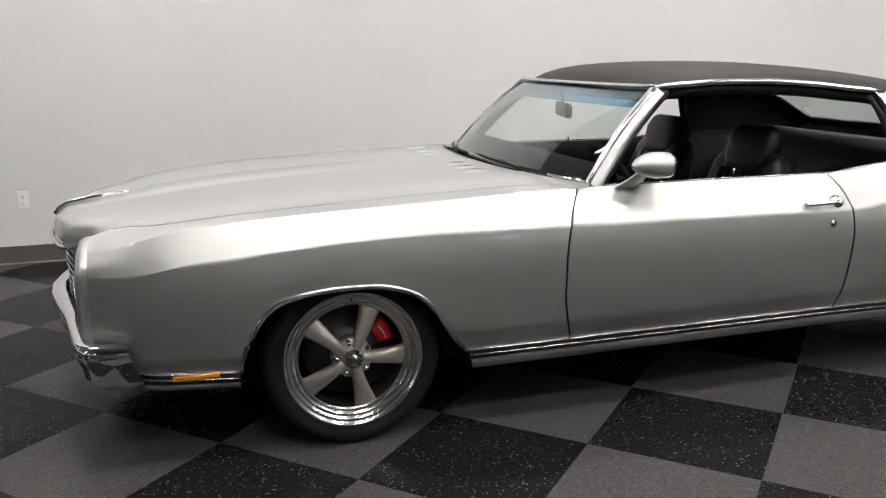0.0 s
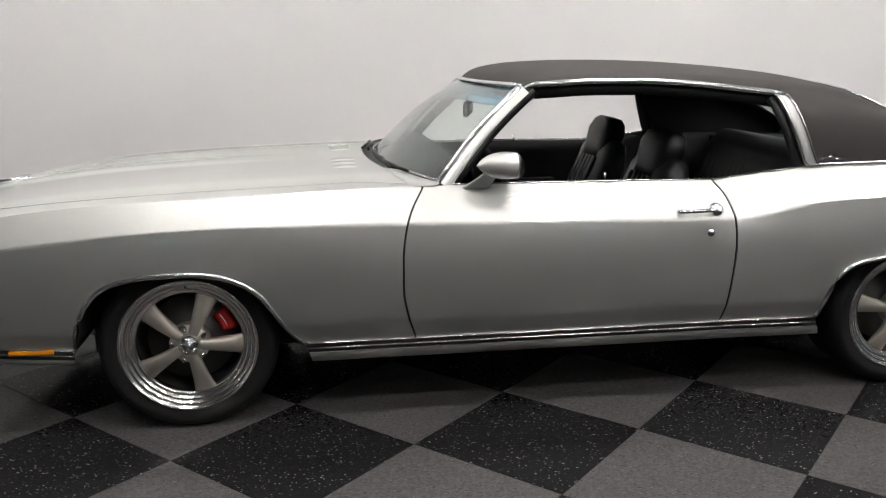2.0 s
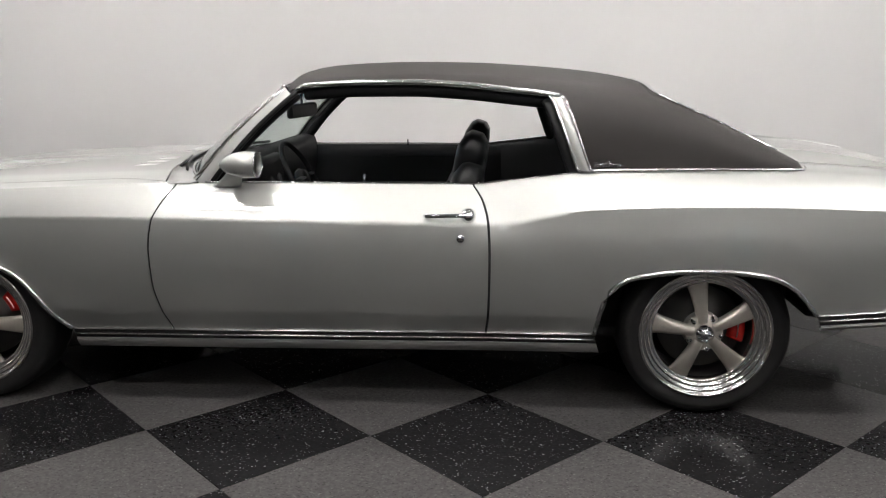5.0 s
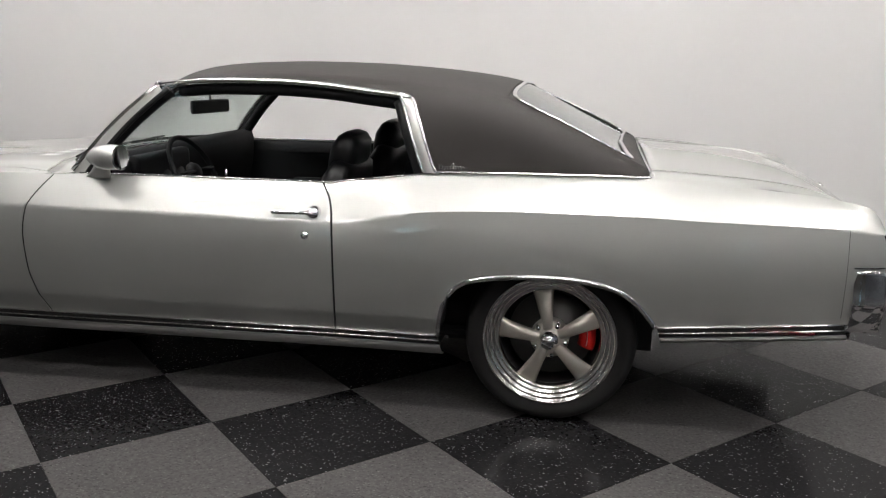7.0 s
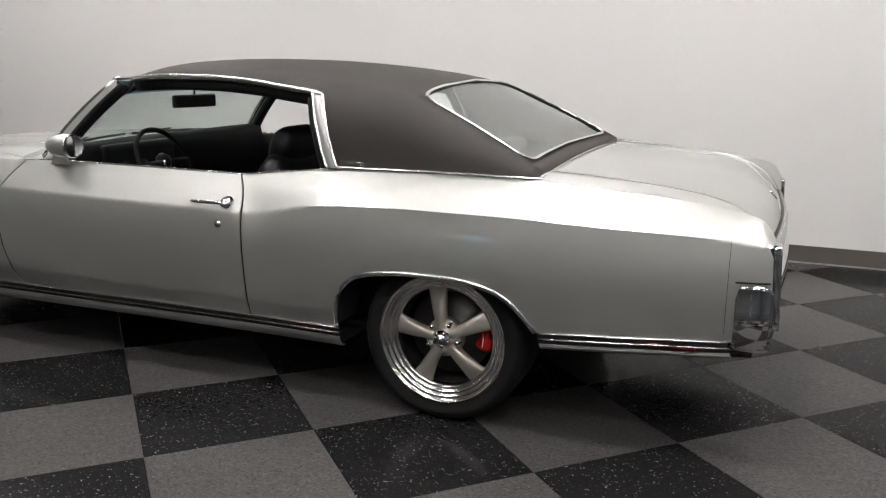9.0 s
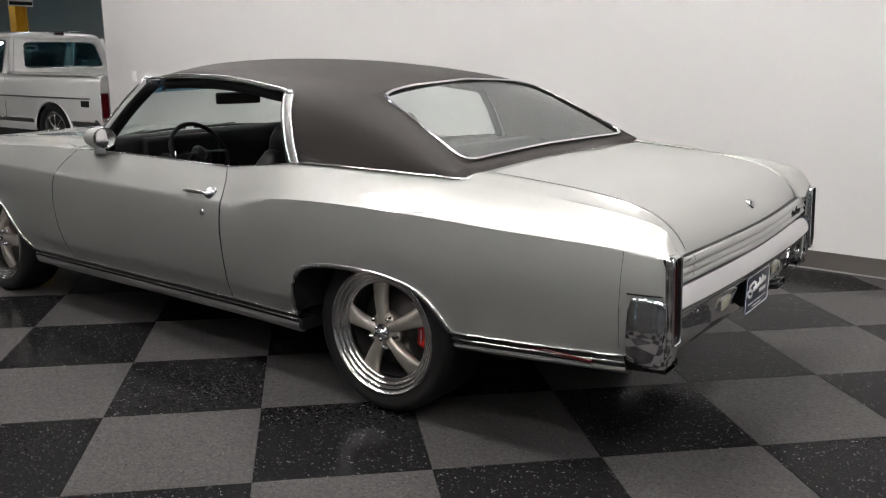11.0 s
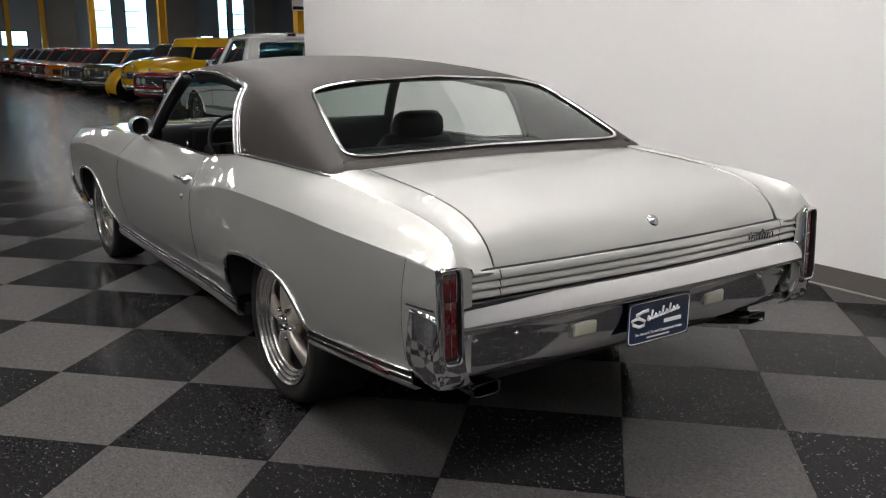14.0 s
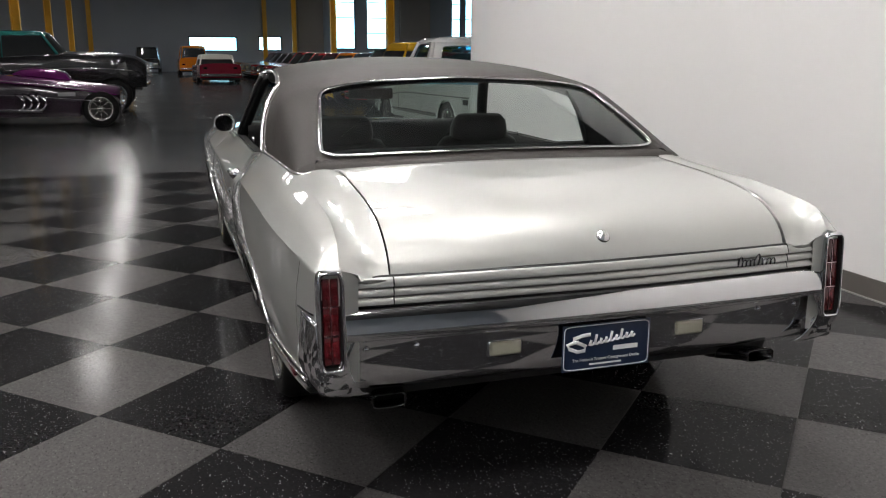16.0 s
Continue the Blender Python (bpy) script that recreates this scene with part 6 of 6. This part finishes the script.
        part("mirror_arm", tube([(0.96, s * 0.92, 1.0), (0.96, s * 1.02, 1.14)], 0.016, sides=6), CHROME, dm)
        for x in (0.78, 1.9):
            part("door_seam", tube([(x, s * 0.974, 0.5), (x, s * 0.972, 0.75), (x, s * 0.945, 1.03)], 0.006, 0.006, 4), DARK, t)
    part("tail_panel", box((3.985, -0.80, 0.60), (3.995, 0.80, 0.80), 0.003), GREYBAND, t, "dark tailgate band", smooth=False)
    part("bed_front", box((1.97, -0.88, 0.62), (2.0, 0.88, 1.075), 0.004), WHITECAR, t, smooth=False)
    part("cab_floor", box((0.72, -0.80, 0.5), (1.92, 0.80, 0.76)), DARK, t, smooth=False)
    return t


pickup()


def vintage(name, at, rz, label, paint, roof, cabin, category="car", cab_paint=None, hood=1.02, lamp_on=True, roof_from=0.7):
    """A car of the thirties: narrow tall hood and cabin between round separate fenders."""
    v = vehicle(name, at, rz, label, paint, cab_paint, wb=2.85, fo=0.42, ro=0.75, hw=0.72, sill=0.34, belt=((0, hood - 0.10), (0.1, hood), (0.35, hood + 0.08), (0.9, hood + 0.06), (1, hood - 0.1)),
                roof=roof, cabin=cabin, tumble=0.12, category=category, r=0.36, nose=0.45, tail=0.25, fat=0.9, crownup=0.10, arch=0.4, lamp_z=0.72, track=0.86, bright=False, roof_from=roof_from)
    for s in (-1, 1):
        for c, f in ((0, 1.0), (2.85, 0.95)):
            pts = []
            for k in range(17):
                g = math.pi * (1.12 - 1.24 * k / 16)
                pts.append((c + 0.52 * math.cos(g) * f, s * 0.74, 0.36 + 0.42 * math.sin(g)))
            rows = []
            for i, (x, y, z) in enumerate(pts):
                g = math.pi * (1.12 - 1.24 * i / 16)
                w = 0.20 + 0.06 * math.sin(math.pi * i / 16)
                rows.append([(x + 0.11 * math.sin(q) * math.cos(g), y + s * w * math.cos(q), z + 0.16 * math.sin(q) * max(0.35, abs(math.sin(g)))) for q in span(math.pi, 0, 11)] + [(x * 0.9 + c * 0.1, y + s * w * 1.0, z - 0.05)])
            part("fender", weld(grid(rows)), paint, v, "round bulging fender", thick=0.008)
        part("running_board", box((0.5, s * 0.78 - 0.12, 0.31), (2.4, s * 0.78 + 0.12, 0.35), 0.012), BLACK, v, smooth=False)
        if lamp_on:
            hl = part("fender_lamp", lathe([(0.0, 0.14), (0.06, 0.1), (0.095, 0.0), (0.1, -0.03)], 20, "x", (-0.22, s * 0.62, 0.83)), paint, v, "bullet-shaped headlamp")
            part("lens", lathe([(0.0, -0.05), (0.06, -0.045), (0.098, -0.03)], 20, "x", (-0.22, s * 0.62, 0.83)), CLEARLENS, hl)
    gr = part("radiator_shell", tube([(-0.45, -0.24, 0.45), (-0.47, -0.25, 0.75), (-0.44, -0.2, 0.97), (-0.43, 0, 1.02), (-0.44, 0.2, 0.97), (-0.47, 0.25, 0.75), (-0.45, 0.24, 0.45)], 0.04, 0.04, 8), CHROME, v)
    return v


ROW = [
    ("muscle_car", -11.9, 110, "dark coupe with a chrome front, parked nose out beside a pickup", BLACKCAR, {}),
    ("sedan", -14.2, 110, "red sedan with a wide chrome bumper, parked nose out", REDCAR, {"roof": 1.4, "hw": 0.95, "lamp_z": 0.66, "belt": ((0, 0.80), (1, 0.88))}),
    ("sedan", -19.9, 108, "dark green sedan with a tall chrome front", GREENCAR, {"roof": 1.5, "hw": 0.95, "lamp_z": 0.72, "belt": ((0, 0.90), (1, 0.95))}),
    ("muscle_car", -22.9, 107, "slate blue coupe with a chrome front", BLUECAR, {}),
    ("muscle_car", -25.9, 107, "orange coupe with a dark grille", ORANGECAR, {"roof": 1.36, "bright": False}),
    ("muscle_car", -28.9, 106, "maroon coupe parked nose out in the row", MAROON, {}),
    ("muscle_car", -31.6, 106, "red coupe parked nose out in the row", REDCAR, {}),
    ("muscle_car", -34.3, 105, "dark green hardtop parked nose out in the row", GREENCAR, {}),
    ("muscle_car", -37.0, 105, "red hardtop parked nose out in the row", REDCAR, {"roof": 1.4}),
    ("muscle_car", -39.7, 105, "grey coupe parked nose out in the row", SILVERCAR, {}),
    ("muscle_car", -42.4, 104, "pale grey hardtop parked nose out", SILVERCAR, {}),
    ("muscle_car", -45.1, 104, "black hardtop parked nose out in the row", BLACKCAR, {}),
    ("muscle_car", -47.8, 104, "maroon hardtop at the far end of the row", MAROON, {}),
]
for name, x, rz, label, paint, extra in ROW:
    vehicle(name, (x - 0.3, 5.5, 0), rz, label, paint, **extra)
vintage("panel_van", (-17.1, 5.2, 0), 110, "bright yellow vintage panel van with round fenders", YELLOWCAR, 1.66, (0.95, 3.4, 0.32, 0.06), "van", roof_from=0.62)
vintage("vintage_sedan", (-19.7, 11.0, 0), 110, "black vintage sedan with a tall rounded roof", BLACKCAR, 1.9, (1.0, 3.2, 0.3, 0.6))
vehicle("convertible", (-38.0, 2.6, 0), 1, "dark red convertible with a cream soft top, seen from behind", MAROON, CREAM, roof=1.28, hw=1.0, ro=1.3, sill=0.16, roof_from=0.55, bump_z=(0.42, 0.40))
vehicle("pickup_truck", (-51.0, 2.1, 0), 0, "orange pickup truck parked far down the aisle", ORANGECAR, roof=1.75, belt=((0, 1.0), (1, 1.05)), cabin=(0.6, 4.0, 0.35, 0.1), category="truck")
vehicle("vintage_sedan", (-57, -0.6, 0), 180, "black vintage sedan at the end of the aisle", BLACKCAR, roof=1.75, belt=((0, 0.95), (1, 1.0)), cabin=(0.9, 3.3, 0.3, 0.5))
# left-hand row, noses towards the aisle
old_sedan = vehicle("vintage_sedan", (-16.2, -1.05, 0), -91, "black-green vintage sedan with a teal cabin and chrome bumper", BLACKCAR, TEALCAR, wb=3.0, fo=0.72, ro=1.3, roof=1.83, belt=((0, 1.10), (0.05, 1.24), (0.14, 1.31), (0.3, 1.35), (0.42, 1.31), (1, 1.16)), sill=0.5, cabin=(1.0, 3.6, 0.42, 0.7), r=0.39, crownup=0.05, nose=0.2, fat=0.8, lamp_z=0.98, bump_z=(0.66, 0.66), pillar_w=0.09)
for i in range(7):
    z = 0.80 + 0.055 * i
    part("front_bar", tube([(-0.72, -0.62, z), (-0.80, -0.4, z), (-0.84, 0, z), (-0.80, 0.4, z), (-0.72, 0.62, z)], 0.035, 0.03, 8), CHROME, old_sedan, "rounded chrome grille bar")
vehicle("muscle_car", (-20.5, -1.8, 0), -91, "pale blue and white hardtop parked nose out", SILVERCAR, WHITECAR, roof=1.42)
vehicle("muscle_car", (-25.5, -1.8, 0), -91, "yellow coupe parked nose out beside the aisle", YELLOWCAR)
vehicle("muscle_car", (-31, -2.2, 0), -91, "slate blue coupe parked nose out beside the aisle", BLUECAR)
vehicle("muscle_car", (-37, -2.4, 0), -91, "black coupe parked nose out beside the aisle", BLACKCAR)
rod = vehicle("hot_rod", (-11.9, -1.15, 0), -91, "plum-black hot rod with a purple top and chrome side pipes", PLUMCAR, wb=2.7, fo=0.35, ro=0.7, hw=0.80, sill=0.20, belt=((0, 0.60), (0.3, 0.76), (0.6, 0.86), (1, 0.8)), r=0.335, cabin=(1.7, 2.5, 0.15, 0.3), roof=1.16, group="parked show cars", crownup=0.10, arch=1.05, lamp_z=0.45, bright=False)
rod_top = curve([(-0.35, 0.60), (0.775, 0.76), (1.9, 0.86), (3.4, 0.8)])
part("hood_top", grid([[(x, 0.79 * f * min(1, 0.90 + 0.2 * (x + 0.35)), rod_top(x) - 0.03 * f ** 6 + 0.024 + 0.105 * (1 - f * f)) for f in span(-1, 1, 15)] for x in span(-0.30, 1.68, 12)]), PURPLECAR, rod, "purple hood panel", thick=0.008)
part("scoop", grid([[(x, 0.26 * f, rod_top(x) + 0.13 + h * (1 - abs(f) ** 3)) for f in span(-1, 1, 11)] for x, h in ((0.55, 0.02), (0.62, 0.13), (0.8, 0.17), (1.1, 0.17), (1.4, 0.12), (1.55, 0.02))]), PURPLECAR, rod, "purple hood scoop", thick=0.006)
for s in (-1, 1):
    part("coaming", tube([(x, s * 0.80, rod_top(x) + 0.012) for x in span(0.1, 2.9, 14)], 0.02, 0.024, 6), STAINLESS, rod)
    for i in range(4):
        x = 0.92 + 0.12 * i
        part("side_pipe", tube([(x + 0.17, s * 0.80, 0.62), (x + 0.09, s * 0.85, 0.585), (x + 0.02, s * 0.87, 0.52), (x, s * 0.87, 0.44), (x + 0.05, s * 0.87, 0.355), (x + 0.16, s * 0.87, 0.325)], 0.055, sides=8), CHROME, rod)
    part("side_pipe", tube([(1.0, s * 0.87, 0.32), (1.3, s * 0.87, 0.32), (1.75, s * 0.87, 0.335)], 0.07, sides=8), CHROME, rod)
    part("side_badge", box((0.42, s * 0.812 - 0.004, 0.58), (0.72, s * 0.812 + 0.004, 0.65), 0.003), SILVERCAR, rod, smooth=False)


# ---- checkered floor tiles, laid on the diagonal ----
TILE = 0.6096
DIAG = TILE * math.sqrt(2)
checker = tagged(part("checker_floor", box((-4.12, -5.6, -0.0079), (12.9, 3.7195, -0.004)), BLACK, smooth=False), "checkered floor of grey and black flecked vinyl tiles", "floor", kind="structure")


def clip(poly, axis, value, keep_above):
    out = []
    for i, p in enumerate(poly):
        q = poly[(i + 1) % len(poly)]
        a, b = (p[axis] - value) * (1 if keep_above else -1), (q[axis] - value) * (1 if keep_above else -1)
        if a >= 0:
            out.append(p)
        if (a >= 0) != (b >= 0):
            t = a / (a - b)
            out.append((lerp(p[0], q[0], t), lerp(p[1], q[1], t)))
    return out


def tile_bm(poly, bm=None):
    bm = bm or bmesh.new()
    cx, cy = sum(p[0] for p in poly) / len(poly), sum(p[1] for p in poly) / len(poly)

    def ring(inset, z):
        vs = []
        for x, y in poly:
            d = math.hypot(x - cx, y - cy)
            vs.append(bm.verts.new((x - (x - cx) / d * inset, y - (y - cy) / d * inset, z)))
        return vs
    a, b, c = ring(0.0012, -0.004), ring(0.0012, -0.001), ring(0.0032, 0.0)
    bm.faces.new(c)
    for r, s in ((a, b), (b, c)):
        for i in range(len(r)):
            j = (i + 1) % len(r)
            bm.faces.new((r[i], r[j], s[j], s[i]))
    return bm


def floor_tile(poly, material):
    return part("floor_tile", tile_bm(poly), material, checker, smooth=False)


whole = {}
rest = {True: bmesh.new(), False: bmesh.new()}
for a in range(-12, 32):
    for b in range(-14, 11):
        if (a + b) % 2 == 0:
            continue
        dark = a % 2 == 1
        cx, cy = a * DIAG / 2, b * DIAG / 2
        poly = [(cx + DIAG / 2, cy), (cx, cy + DIAG / 2), (cx - DIAG / 2, cy), (cx, cy - DIAG / 2)]
        full = [*poly]
        for axis, value, up in ((0, -4.12, True), (0, 12.9, False), (1, -5.6, True), (1, 3.7195, False)):
            poly = clip(poly, axis, value, up) if poly else poly
        if len(poly) < 3 or max(p[0] for p in poly) - min(p[0] for p in poly) < 0.01 or max(p[1] for p in poly) - min(p[1] for p in poly) < 0.01:
            continue
        if cx < 6.6 and cy > -3.2:
            if poly == full:
                if dark not in whole:
                    local = [(x - cx, y - cy) for x, y in full]
                    whole[dark] = floor_tile(local, TILE_DARK if dark else TILE_LIGHT)
                    ob = whole[dark]
                else:
                    ob = new("floor_tile", whole[dark].data)
                    ob.parent = checker
                ob.location = (cx, cy, 0)
            else:
                ob = floor_tile([(x - cx, y - cy) for x, y in poly], TILE_DARK if dark else TILE_LIGHT)
                ob.location = (cx, cy, 0)
        else:
            tile_bm(poly, rest[dark])
for dark, bm in rest.items():
    tagged(part("floor_tile", bm, TILE_DARK if dark else TILE_LIGHT, checker, smooth=False), kind="stuff")
